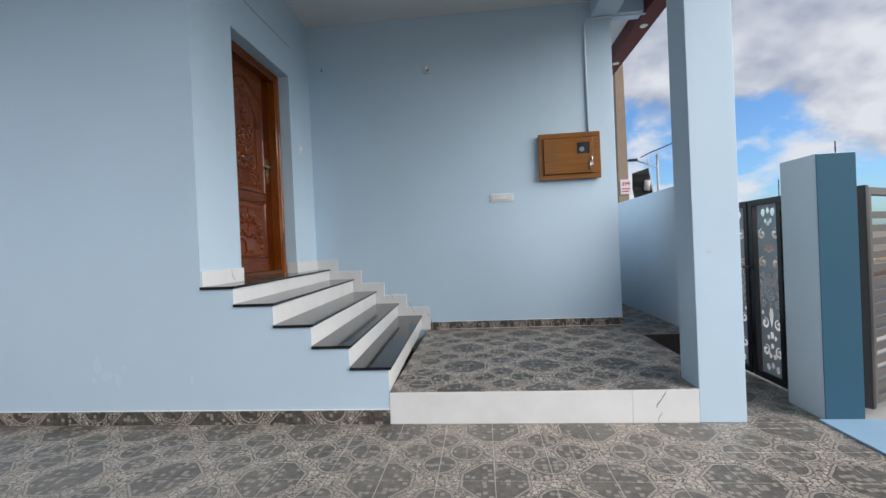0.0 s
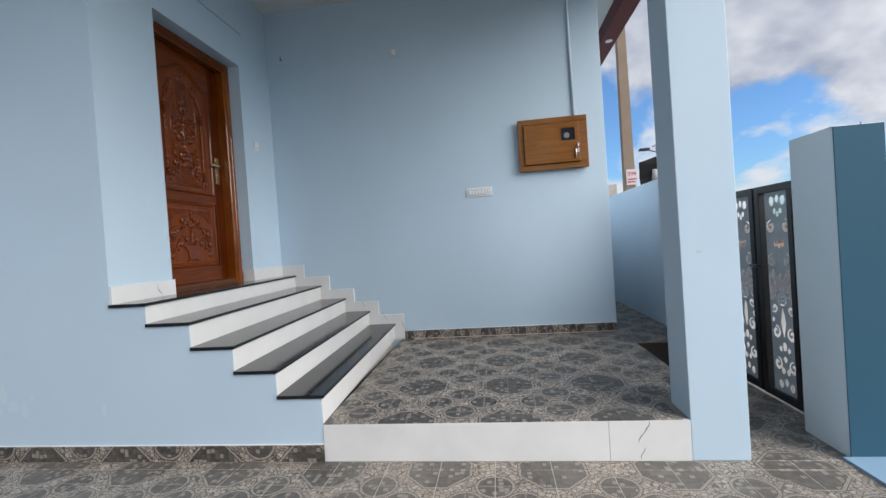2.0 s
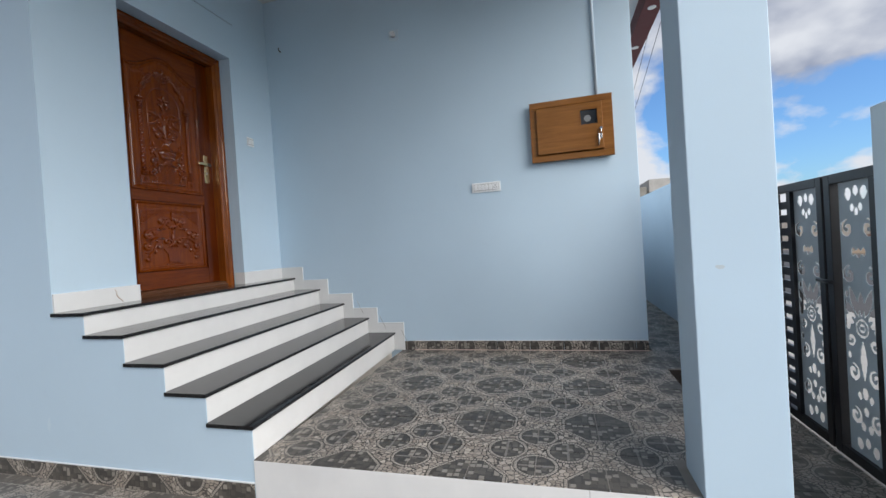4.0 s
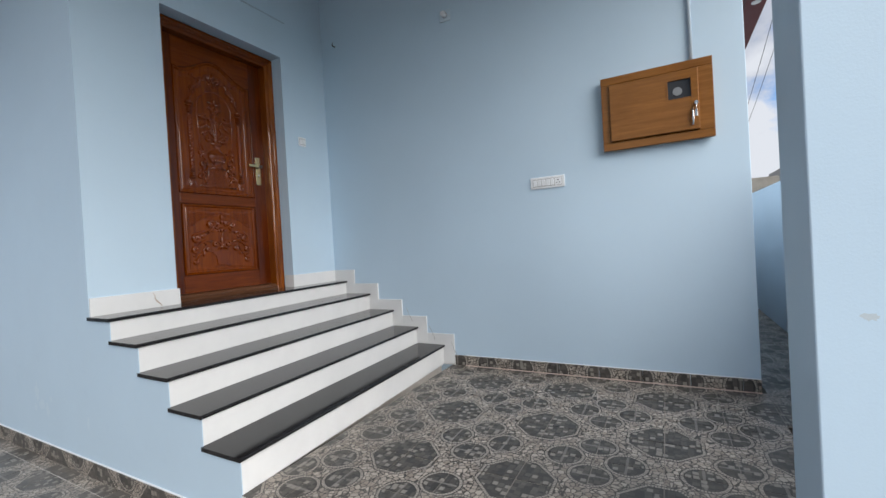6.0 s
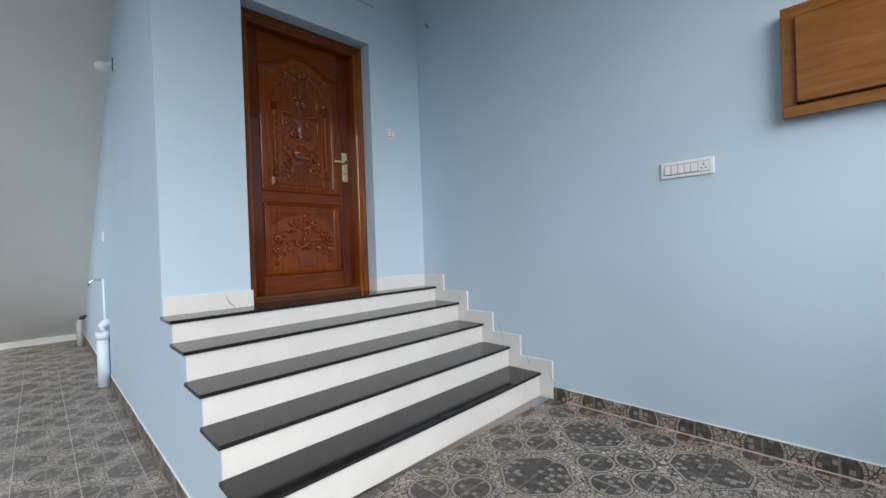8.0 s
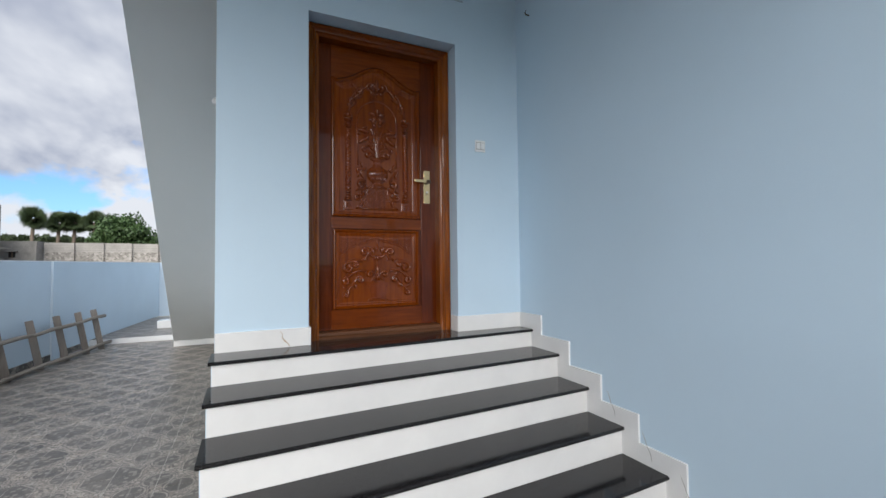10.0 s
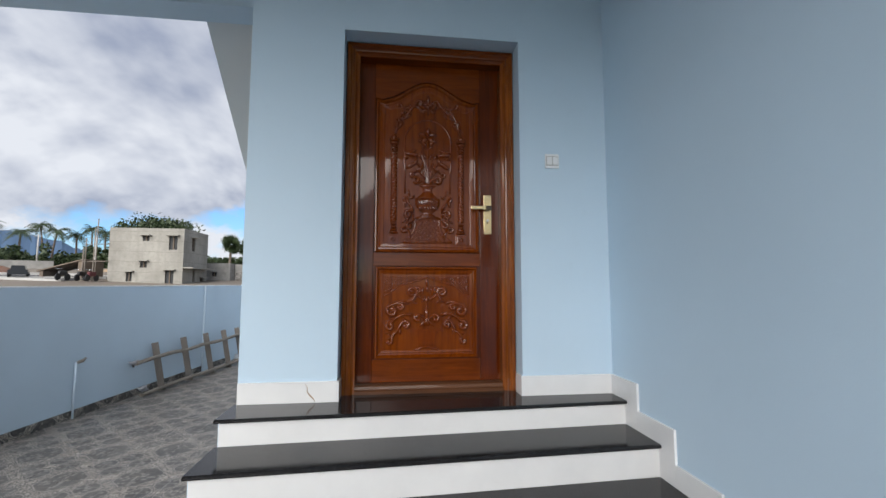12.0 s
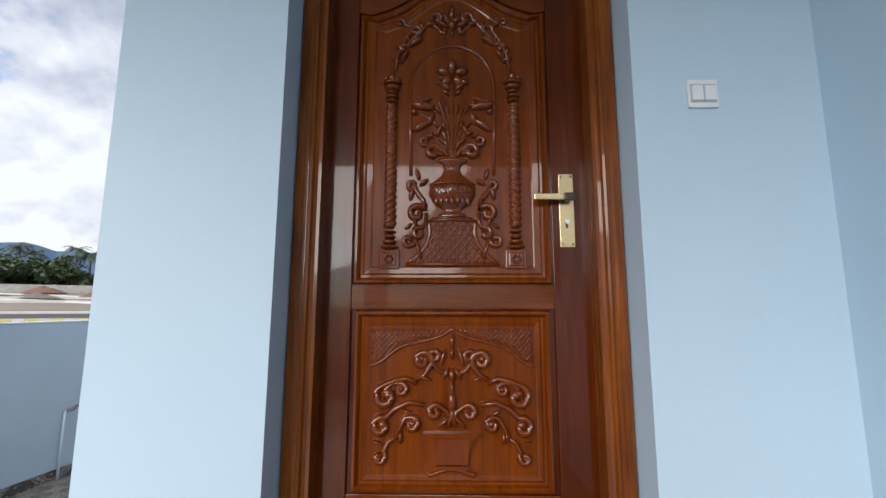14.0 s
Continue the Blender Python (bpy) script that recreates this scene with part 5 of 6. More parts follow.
def sheet(parent, cy, cx=0.0):
    global lace_me
    if lace_me is None:
        ob = part("cut_sheet", cut_sheet(SHEET_W, SHEET_H, 0.0062, lace(SHEET_W, SHEET_H)), SHEETMETAL, parent, "grey sheet cut with scrollwork")
        lace_me = ob.data
    else:
        ob = new("cut_sheet", lace_me)
        ob.parent = parent
        tagged(ob, label="grey sheet cut with scrollwork")
    ob.location = (cx, cy, 0.05)
    return ob


# side gate: far leaf and near leaf, each with slats and one cut sheet
gf, a, b, H = gate("side_gate", "black metal gate leaf with slats and a grey scroll-cut sheet", 4.82, 5.40, 2.62, 0.015, 1.48, BLACKMETAL)
sheet(gf, a + 0.05 + 0.02 + SHEET_W / 2)
part("mullion", box_bm(-0.022, a + 0.05 + SHEET_W + 0.02, 0.05, 0.022, a + 0.05 + SHEET_W + 0.06, H - 0.05), BLACKMETAL, gf)
gate_slats(a + 0.05 + SHEET_W + 0.06, b - 0.05, gf, 0.05, H - 0.05, 0.083, BLACKMETAL, 0, 0.048)
part("latch", tube_bm([(-0.05, a + 0.02, H * 0.62), (-0.05, a - 0.12, H * 0.62)], 0.01, 8), BLACKMETAL, gf)
gn, a, b, H = gate("side_gate", "black metal gate leaf with slats and a grey scroll-cut sheet", 4.22, 4.80, 2.62, 0.015, 1.48, BLACKMETAL)
sheet(gn, b - 0.05 - 0.03 - SHEET_W / 2)
part("mullion", box_bm(-0.022, b - 0.05 - SHEET_W - 0.07, 0.05, 0.022, b - 0.05 - SHEET_W - 0.03, H - 0.05), BLACKMETAL, gn)
gate_slats(a + 0.05, b - 0.05 - SHEET_W - 0.07, gn, 0.05, H - 0.05, 0.083, BLACKMETAL, 0, 0.048)

for sy in (6.3, 7.35, 8.4):
    s = thing("downlight", "small round white downlight in the maroon fascia", "ceiling light", (2.4, sy, 3.76), "downlights along the fascia")
    part("rim", tube_bm([(0, 0, 0.002), (0, 0, -0.006)], 0.045, 20), WHITE, s)
    part("lens", tube_bm([(0, 0, -0.004), (0, 0, -0.008)], 0.032, 20), BULB, s)


# ---- ladder leaning on the yard wall ----
def ladder():
    t = thing("ladder", "rough pole ladder lying on edge against the yard wall", "ladder", (-7.0, cwy(-7.0) + 0.3, 0))
    rnd = random.Random(4)

    def at(x, out, z):
        return (x + 7.0, cwy(x) + out - cwy(-7.0) - 0.3, z)

    for z0, z1, o0, o1, name in ((0.06, 0.08, 0.21, 0.40, "pole"), (0.50, 0.58, 0.12, 0.31, "pole")):
        pts = [at(-5.85 - 2.95 * i / 8, o0 + (o1 - o0) * i / 8 + rnd.uniform(-0.01, 0.01), z0 + (z1 - z0) * i / 8 + rnd.uniform(-0.014, 0.014)) for i in range(9)]
        part(name, tube_bm(pts, [0.026 + 0.006 * math.sin(i) ** 2 for i in range(9)], 8), POLEWOOD, t, "rough round wooden pole")
    for i, (x, o) in enumerate(((-6.32, 0.07), (-6.98, 0.10), (-7.56, 0.15), (-8.05, 0.22), (-8.5, 0.26))):
        bm = box_bm(-0.045, -0.018, -0.39, 0.045, 0.018, 0.39, 0.005)
        top, bot = Vector(at(x, o, 0.67)), Vector(at(x - 0.03, o + 0.11, 0.005))
        m = Matrix.Translation((top + bot) / 2) @ (top - bot).to_track_quat("Z", "Y").to_matrix().to_4x4() @ Matrix.Rotation(radians(90 + rnd.uniform(-9, 9)), 4, "Z")
        bm.transform(m)
        part("rung", bm, RUNGWOOD, t, "split wooden rung")
    for x, z, o in ((-5.86, 0.49, 0.10), (-5.9, 0.12, 0.20)):
        part("binding", tube_bm([at(x + 0.07 * math.cos(q * 1.3), o + 0.03 * math.sin(q * 2.1), z + 0.035 * math.sin(q * 1.7)) for q in range(14)], 0.014, 6), CLOTH, t, "knotted grey rag")


ladder()
wp = thing("wall_pipe", "thin pale upright water pipe on the yard wall", "pipe", (-4.98, cwy(-4.98), 0))
part("pipe", tube_bm([(0, 0.02, 0), (0, 0.02, 0.66), (-0.03, 0.025, 0.68)], 0.013, 8), PIPEWHITE, wp)
part("elbow", tube_bm([(-0.01, 0.02, 0.665), (-0.05, 0.06, 0.68), (-0.09, 0.07, 0.71)], [0.018, 0.02, 0.012], 8), POLEWOOD, wp)

# ---- ground ----
yard_base = struct("yard_floor", box_bm(-9.005, -1.0, -0.06, 2.42, YS, -0.0016), GROUT, "grey grout bed of the yard tiles")
struct("yard_floor", box_bm(1.945, YS, -0.06, 2.6, 5.5, -0.0016), TILE_YARD, "grey grout bed of the side strip tiles")


def rect_tile_bm(x0, y0, x1, y1, z, th=0.008):
    g = 0.0018
    bm = bmesh.new()
    b = 0.0012
    lo = [bm.verts.new(q) for q in ((x0 + g, y0 + g, z - th), (x1 - g, y0 + g, z - th), (x1 - g, y1 - g, z - th), (x0 + g, y1 - g, z - th))]
    mid = [bm.verts.new((v.co.x, v.co.y, z - b)) for v in lo]
    c = Vector(((x0 + x1) / 2, (y0 + y1) / 2, 0))
    hi = [bm.verts.new((v.co.x + (b if v.co.x < c.x else -b), v.co.y + (b if v.co.y < c.y else -b), z)) for v in lo]
    for q in (lo, mid), (mid, hi):
        for i in range(4):
            bm.faces.new((q[0][i], q[0][(i + 1) % 4], q[1][(i + 1) % 4], q[1][i]))
    bm.faces.new(hi)
    return bm


def lay_tiles(parent, ox, oy, x0, y0, x1, y1, z, material, near=None, keep=lambda x, y: True):
    s = 0.3
    shared = None
    far = bmesh.new()
    i0, i1 = math.floor((x0 - ox) / s), math.ceil((x1 - ox) / s)
    j0, j1 = math.floor((y0 - oy) / s), math.ceil((y1 - oy) / s)
    for i in range(i0, i1):
        for j in range(j0, j1):
            a, b2, c, d = ox + i * s, oy + j * s, ox + (i + 1) * s, oy + (j + 1) * s
            full = a >= x0 - 1e-6 and b2 >= y0 - 1e-6 and c <= x1 + 1e-6 and d <= y1 + 1e-6
            a, b2, c, d = max(a, x0), max(b2, y0), min(c, x1), min(d, y1)
            if c - a < 0.006 or d - b2 < 0.006 or not keep((a + c) / 2, (b2 + d) / 2):
                continue
            cx, cy = (a + c) / 2, (b2 + d) / 2
            if near is not None and not near(cx, cy):
                piece = rect_tile_bm(a, b2, c, d, z)
                tmp = bpy.data.meshes.new("tmp")
                piece.to_mesh(tmp)
                piece.free()
                far.from_mesh(tmp)
                bpy.data.meshes.remove(tmp)
                continue
            if full and shared is not None:
                ob = new("tile", shared)
            else:
                me = bpy.data.meshes.new("tile")
                bm = rect_tile_bm(a - cx, b2 - cy, c - cx, d - cy, 0)
                bm.to_mesh(me)
                bm.free()
                me.materials.append(material)
                if full:
                    shared = me
                ob = new("tile", me)
            ob.parent = parent
            ob.location = (cx, cy, z)
    if len(far.verts):
        me = bpy.data.meshes.new("far_tiles")
        far.to_mesh(me)
        me.materials.append(material)
        ob = tagged(new("far_tiles", me), kind="stuff")
        ob.parent = parent
    far.free()


# ---- far surroundings ----
PAVING = concrete("pale_worn_paving", (0.27, 0.26, 0.245), (0.40, 0.39, 0.375), 0.7)
DULLEARTH = concrete("dull_earth", (0.09, 0.08, 0.07), (0.15, 0.135, 0.12), 0.6)

def building(name, label, x0, y0, x1, y1, z0, h, openings, material, roof_over=0.0):
    """A box house; openings: (face, along, z, w, h) with face 'E' or 'N' or 'S' or 'W'."""
    t = thing(name, label, "house", ((x0 + x1) / 2, (y0 + y1) / 2, z0))
    cx, cy = (x0 + x1) / 2, (y0 + y1) / 2
    w, d = (x1 - x0) / 2, (y1 - y0) / 2
    cuts = {f: [o for o in openings if o[0] == f] for f in "ENSW"}
    for f in "ENSW":
        L = d if f in "EW" else w - 0.2
        us = sorted({-L, L, *[u for o in cuts[f] for u in (o[1] - o[3] / 2, o[1] + o[3] / 2)]})
        vs = sorted({0, h, *[v for o in cuts[f] for v in (o[2], o[2] + o[4])]})
        bm = bmesh.new()
        for ua, ub in zip(us, us[1:]):
            for va, vb in zip(vs, vs[1:]):
                um, vm = (ua + ub) / 2, (va + vb) / 2
                if any(abs(um - o[1]) < o[3] / 2 and o[2] < vm < o[2] + o[4] for o in cuts[f]):
                    continue
                if f == "E":
                    box_bm(w - 0.2, ua, va, w, ub, vb, 0, bm)
                elif f == "W":
                    box_bm(-w, ua, va, -w + 0.2, ub, vb, 0, bm)
                elif f == "N":
                    box_bm(ua, d - 0.2, va, ub, d, vb, 0, bm)
                else:
                    box_bm(ua, -d, va, ub, -d + 0.2, vb, 0, bm)
        part("wall", bm, material, t)
        for o in cuts[f]:
            u0, u1, v0, v1 = o[1] - o[3] / 2, o[1] + o[3] / 2, o[2], o[2] + o[4]
            wnd = new("window")
            wnd.parent = t
            q = {"E": (w - 0.14, u0, v0, w - 0.12, u1, v1), "W": (-w + 0.12, u0, v0, -w + 0.14, u1, v1), "N": (u0, d - 0.14, v0, u1, d - 0.12, v1), "S": (u0, -d + 0.12, v0, u1, -d + 0.14, v1)}[f]
            part("pane", box_bm(*q), DARK, wnd)
            s = 0.18
            q = {"E": (w, u0 - s, v1, w + 0.4, u1 + s, v1 + 0.08), "W": (-w - 0.4, u0 - s, v1, -w, u1 + s, v1 + 0.08), "N": (u0 - s, d, v1, u1 + s, d + 0.4, v1 + 0.08), "S": (u0 - s, -d - 0.4, v1, u1 + s, -d, v1 + 0.08)}[f]
            part("sunshade", box_bm(*q), material, wnd)
            um = (u0 + u1) / 2
            q = {"E": (w - 0.11, um - 0.05, v0, w - 0.05, um + 0.05, v1), "W": (-w + 0.05, um - 0.05, v0, -w + 0.11, um + 0.05, v1), "N": (um - 0.05, d - 0.11, v0, um + 0.05, d - 0.05, v1), "S": (um - 0.05, -d + 0.05, v0, um + 0.05, -d + 0.11, v1)}[f]
            part("mullion", box_bm(*q), BARK, wnd)
    part("roof", box_bm(-w - roof_over, -d - roof_over, h, w + roof_over, d + roof_over, h + 0.12), material, t)
    return t


house = building("unfinished_house", "two-storey unpainted grey cement-rendered house with small windows", -46.6, -21.4, -41.4, -14.9, -0.1, 6.8,
    [("E", 2.3, 4.9, 0.75, 1.3), ("E", -0.1, 5.7, 0.6, 0.5), ("E", -0.2, 3.2, 0.6, 0.6), ("E", -1.4, 1.9, 0.5, 0.9), ("E", 2.1, 1.6, 0.75, 1.35),
     ("N", 0.6, 4.9, 0.7, 1.3), ("N", 0.3, 1.9, 0.5, 1.1), ("N", -1.5, 0.2, 0.9, 2.1)], BARECONC)
part("canopy", box_bm(-2.3, 3.25, 3.15, 2.6, 4.15, 3.27), BARECONC, house, "thin concrete canopy slab")
sc = thing("scaffold", "thin wooden scaffold poles against the unfinished house", "scaffold", (-41.3, -22.4, 0))
for i in range(4):
    part("pole", tube_bm([(0.3 * (i % 2), -0.9 * (i // 2) , 0), (0.3 * (i % 2) + 0.1, -0.9 * (i // 2) + 0.1, 7.6 - i * 0.9)], 0.05, 6), POLEWOOD, sc)
for z in (1.8, 3.6, 5.2):
    part("ledger", tube_bm([(0, -1.0, z), (0.1, 1.2, z + 0.05)], 0.04, 6), POLEWOOD, sc)
building("small_building", "low grey block building beside the fence", -51, -16.9, -48.4, -13.2, 0, 3.75, [("E", 0.2, 2.4, 0.5, 0.5), ("E", -1.4, 0.2, 0.7, 2.2)], FENCECONC)


def crown_bm(radius, squash, clumps, leaves, seed, leaf=0.3):
    """Clumps of small leaves on an uneven crown with gaps."""
    rnd = random.Random(seed)
    verts, faces = [], []
    for c in range(clumps):
        a, e = rnd.uniform(0, 2 * math.pi), math.asin(rnd.uniform(-0.35, 1))
        r = radius * rnd.uniform(0.45, 1.0)
        cc = Vector((r * math.cos(a) * math.cos(e), r * math.sin(a) * math.cos(e), r * math.sin(e) * squash))
        cr = radius * rnd.uniform(0.16, 0.32)
        for q in range(leaves):
            d = Vector((rnd.gauss(0, 1), rnd.gauss(0, 1), rnd.gauss(0, 0.7)))
            d = d.normalized() * cr * rnd.uniform(0.5, 1.0)
            p = cc + d
            u = Vector((rnd.gauss(0, 1), rnd.gauss(0, 1), rnd.gauss(0, 1))).normalized()
            v = u.cross(Vector((rnd.gauss(0, 1), rnd.gauss(0, 1), rnd.gauss(0, 1)))).normalized()
            s = leaf * rnd.uniform(0.6, 1.3)
            n = len(verts)
            verts += [p - u * s, p + v * s * 0.45, p + u * s, p - v * s * 0.45]
            faces.append((n, n + 1, n + 2, n + 3))
    return verts, faces


def mesh_part(name, verts, faces, material, parent, label="", kind=""):
    me = bpy.data.meshes.new(name)
    me.from_pydata([tuple(v) for v in verts], [], faces)
    me.materials.append(material)
    ob = new(name, me)
    ob.parent = parent
    return tagged(ob, label=label, kind=kind)


verts = []
for s in (-640, 20, 110, 700):
    for c in (-640, 640):
        for z in (-0.06, -0.9):
            verts.append((-0.866 * s + 0.5 * c, -0.5 * s - 0.866 * c, z + rise(-0.866 * s, -0.5 * s)))
faces = []
for i in range(3):
    a, b = i * 4, i * 4 + 4
    faces += [(a, a + 2, b + 2, b), (a + 1, b + 1, b + 3, a + 3), (a, b, b + 1, a + 1), (a + 2, a + 3, b + 3, b + 2)]
faces += [(0, 1, 3, 2), (12, 14, 15, 13)]
mesh_part("ground", verts, faces, GROUNDMAT, None, "dry bare earth around the plots, rising gently beyond the wall", "structure")



def tree(place, trunk_h, radius, squash, seed, material, label, clumps=90, leaves=50, leaf=0.3, category="tree"):
    t = thing("tree", label, category, place)
    rnd = random.Random(seed)
    bm = tube_bm([(0, 0, -0.3), (0.1, 0, trunk_h * 0.5), (0, 0.1, trunk_h), (0.1, 0.2, trunk_h + radius * squash * 0.5)], [radius * 0.07, radius * 0.055, radius * 0.045, radius * 0.02], 8)
    for i in range(7):
        a = i * 0.9 + rnd.uniform(-0.3, 0.3)
        z = trunk_h * rnd.uniform(0.75, 1.05)
        tube_bm([(0, 0, z), (math.cos(a) * radius * 0.4, math.sin(a) * radius * 0.4, z + radius * squash * 0.35), (math.cos(a) * radius * 0.8, math.sin(a) * radius * 0.8, z + radius * squash * 0.6)], [radius * 0.03, radius * 0.02, radius * 0.008], 5, bm)
    part("trunk", bm, BARK, t, "tapered brown trunk with limbs")
    v, f = crown_bm(radius, squash, clumps, leaves, seed, leaf)
    v = [p + Vector((0, 0, trunk_h + radius * squash * 0.25)) for p in v]
    mesh_part("crown", v, f, material, t, "uneven crown of small leaves")
    return t


tree((-55, -23.9, 0), 6.7, 4.4, 0.5, 3, LEAF, "broad dark green tree behind the unfinished house", 120, 90, 0.21)
tree((-62, -9.6, 0), 4.2, 3.2, 0.85, 9, LEAF2, "rounded bright green tree beyond the block fence", 130, 80, 0.22)


def fan_palm(place, h, r, seed):
    t = thing("fan_palm", "tall palmyra palm with a round dark crown of stiff fans", "palm tree", place, "palms beyond the block fence")
    rnd = random.Random(seed)
    part("trunk", tube_bm([(0, 0, -0.3), (0.1, 0, h * 0.5), (0, 0.1, h)], [0.3, 0.22, 0.2], 8), BARK, t)
    verts, faces = [], []
    for k in range(60):
        a, e = rnd.uniform(0, 2 * math.pi), rnd.uniform(-1.0, 1.5)
        d = Vector((math.cos(a) * math.cos(e), math.sin(a) * math.cos(e), math.sin(e)))
        side = d.cross(Vector((rnd.gauss(0, 1), rnd.gauss(0, 1), rnd.gauss(0, 1)))).normalized()
        upv = side.cross(d).normalized()
        c = Vector((0, 0.1, h)) + d * r * rnd.uniform(0.05, 0.48)
        for j in range(13):
            b = -1.25 + 2.5 * j / 12
            tip = c + (d * math.cos(b) + side * math.sin(b)) * r * 0.6 + upv * rnd.uniform(-0.1, 0.1)
            w = (side * math.cos(b) - d * math.sin(b)) * 0.09
            n = len(verts)
            verts += [c, (c + tip) / 2 + w, tip, (c + tip) / 2 - w]
            faces.append((n, n + 1, n + 2, n + 3))
    mesh_part("crown", verts, faces, PALMLEAF, t, "round crown of stiff fan leaves")
    return t


for i, (px, py, hh) in enumerate(((-74, -22.6, 8.2), (-75, -20.2, 7.7), (-75.5, -18.6, 7.9), (-75.8, -16.4, 8.0), (-76, -14.6, 7.4))):
    fan_palm((px, py, 0), hh, 1.9, 20 + i)


def coco_palm(h, seed):
    t = thing("coconut_palm", "coconut palm with drooping feathery fronds at the field's far edge", "palm tree", (0, 0, 0), "coconut palms along the field")
    rnd = random.Random(seed)
    bend = rnd.uniform(-0.6, 0.6)
    part("trunk", tube_bm([(0, 0, -0.3), (bend * 0.3, 0, h * 0.4), (bend, 0, h * 0.8), (bend * 1.3, 0, h)], [0.2, 0.16, 0.13, 0.12], 7), BARK, t)
    verts, faces = [], []
    top = Vector((bend * 1.3, 0, h))
    for k in range(24):
        a = 2 * math.pi * k / 24 + rnd.uniform(-0.2, 0.2)
        lift = rnd.uniform(-0.3, 1.5)
        L = rnd.uniform(2.2, 3.0)
        out = Vector((math.cos(a), math.sin(a), 0))
        prev = top
        for s in range(1, 9):
            u = s / 8
            p = top + out * L * u * (1 - 0.12 * u) + Vector((0, 0, L * (lift * u * 0.55 - u * u * 0.75)))
            side = Vector((-out.y, out.x, 0))
            ln = 0.6 * math.sin(math.pi * min(1, u * 0.85 + 0.12))
            for sg in (-1, 1):
                for q in range(2):
                    b0 = prev.lerp(p, q * 0.5)
                    b1 = prev.lerp(p, q * 0.5 + 0.32)
                    tip = b1 + side * sg * ln + Vector((0, 0, -0.45 * ln))
                    n = len(verts)
                    verts += [b0, b1, tip]
                    faces.append((n, n + 1, n + 2))
            prev = p
    mesh_part("crown", verts, faces, PALMLEAF, t, "drooping feathery fronds")
    return t


palms = [coco_palm(5.6, 31), coco_palm(6.5, 32), coco_palm(4.9, 33)]
rnd = random.Random(7)
first = [True, True, True]
for i in range(20):
    ang = radians(25.5 + i * 1.42 + rnd.uniform(-0.6, 0.6))
    dist = rnd.uniform(84, 100)
    p = (-dist * math.cos(ang), -dist * math.sin(ang), rise(-dist * math.cos(ang), -dist * math.sin(ang)) - 0.1)
    k = i % 3
    m = Matrix.Translation(p) @ Matrix.Rotation(rnd.uniform(0, 6.28), 4, "Z")
    if first[k]:
        palms[k].matrix_world = m
        first[k] = False
    else:
        copy_thing(palms[k], m)
# wood behind the palms
verts, faces = [], []
for i in range(84):
    ang = radians(23 + i * 0.40)
    dist = rnd.uniform(75, 84)
    v, f = crown_bm(rnd.uniform(2.2, 3.8) * (0.8 if i < 36 else 1.0), 0.75, 15, 52, 100 + i, 0.32)
    o = Vector((-dist * math.cos(ang), -dist * math.sin(ang), rise(-dist * math.cos(ang), -dist * math.sin(ang)) + rnd.uniform(-0.5, 1.0) + (1.6 if i > 42 else 0.3 if i < 24 else -0.4)))
    n = len(verts)
    verts += [p + o for p in v]
    faces += [tuple(q + n for q in ff) for ff in f]
woods = mesh_part("far_woods", verts, faces, LEAF, None, "dense dark green wood along the far field edge", "stuff")
verts, faces = [], []
for i in range(60):
    ang = radians(8 + i * 0.26)
    dist = rnd.uniform(125, 140)
    v, f = crown_bm(2.2, 0.6, 8, 20, 300 + i, 0.4)
    o = Vector((-dist * math.cos(ang), -dist * math.sin(ang), 1.2 + rise(-dist * math.cos(ang), -dist * math.sin(ang))))
    n = len(verts)
    verts += [p + o for p in v]
    faces += [tuple(q + n for q in ff) for ff in f]
mesh_part("far_woods", verts, faces, LEAF, None, "low line of distant trees", "stuff")


def ridge(name, label, dist, a0, a1, seed, height, label_n=160):
    verts, faces = [], []
    for i in range(label_n + 1):
        a = a0 + (a1 - a0) * i / label_n
        h = float(np.interp(a, [q[0] for q in height], [q[1] for q in height]))
        h += 14.0
        h += 4.0 * noise.noise((a * 0.9, seed, 0)) * min(1, h / 20) + 2.0 * noise.noise((a * 3.1, seed, 2)) * min(1, h / 20)
        r = radians(a)
        for dd, z in ((dist, -2), (dist + 60, max(h, 1)), (dist + 160, -2)):
            verts.append((-dd * math.cos(r), -dd * math.sin(r), z))
    for i in range(label_n):
        for j in range(2):
            n = i * 3 + j
            faces.append((n, n + 1, n + 4, n + 3))
    ob = mesh_part(name, verts, faces, HILL, None, label, "structure")
    return ob


ridge("backdrop_hills", "hills on the horizon, tinted blue for the haze", 900, 10, 62, 1.7, [(10, 3), (24, 8), (29, 18), (31.5, 30), (34, 46), (36, 62), (38.2, 70), (40, 74), (42.2, 86), (43.8, 80), (46, 91), (48.5, 84), (52, 62), (56, 40), (62, 15)])

# block fence west of the yard
fence = thing("block_fence", "long low fence of bare grey blocks across the plots", "fence", (-62, -9, 0))
fence["kind"] = "structure"
rnd2 = random.Random(12)
for (xa, ya, xb, yb, h) in ((-49.6, -13.1, -53.0, 22.0, 3.8),):
    n = int(math.hypot(xb - xa, yb - ya) / 2.2)
    for i in range(n):
        p, q = i / n, (i + 1) / n
        x0, y0, x1, y1 = xa + (xb - xa) * p, ya + (yb - ya) * p, xa + (xb - xa) * q, ya + (yb - ya) * q
        part("panel", box_bm(min(x0, x1) + 62, y0 + 9, 0, min(x0, x1) + 62.2, y1 + 9 - 0.003, h + rnd2.uniform(-0.03, 0.03)), RUBBLEWALL, fence)


def on_land(ob):
    for v in ob.data.vertices:
        v.co.z += rise(v.co.x, v.co.y)
    return ob


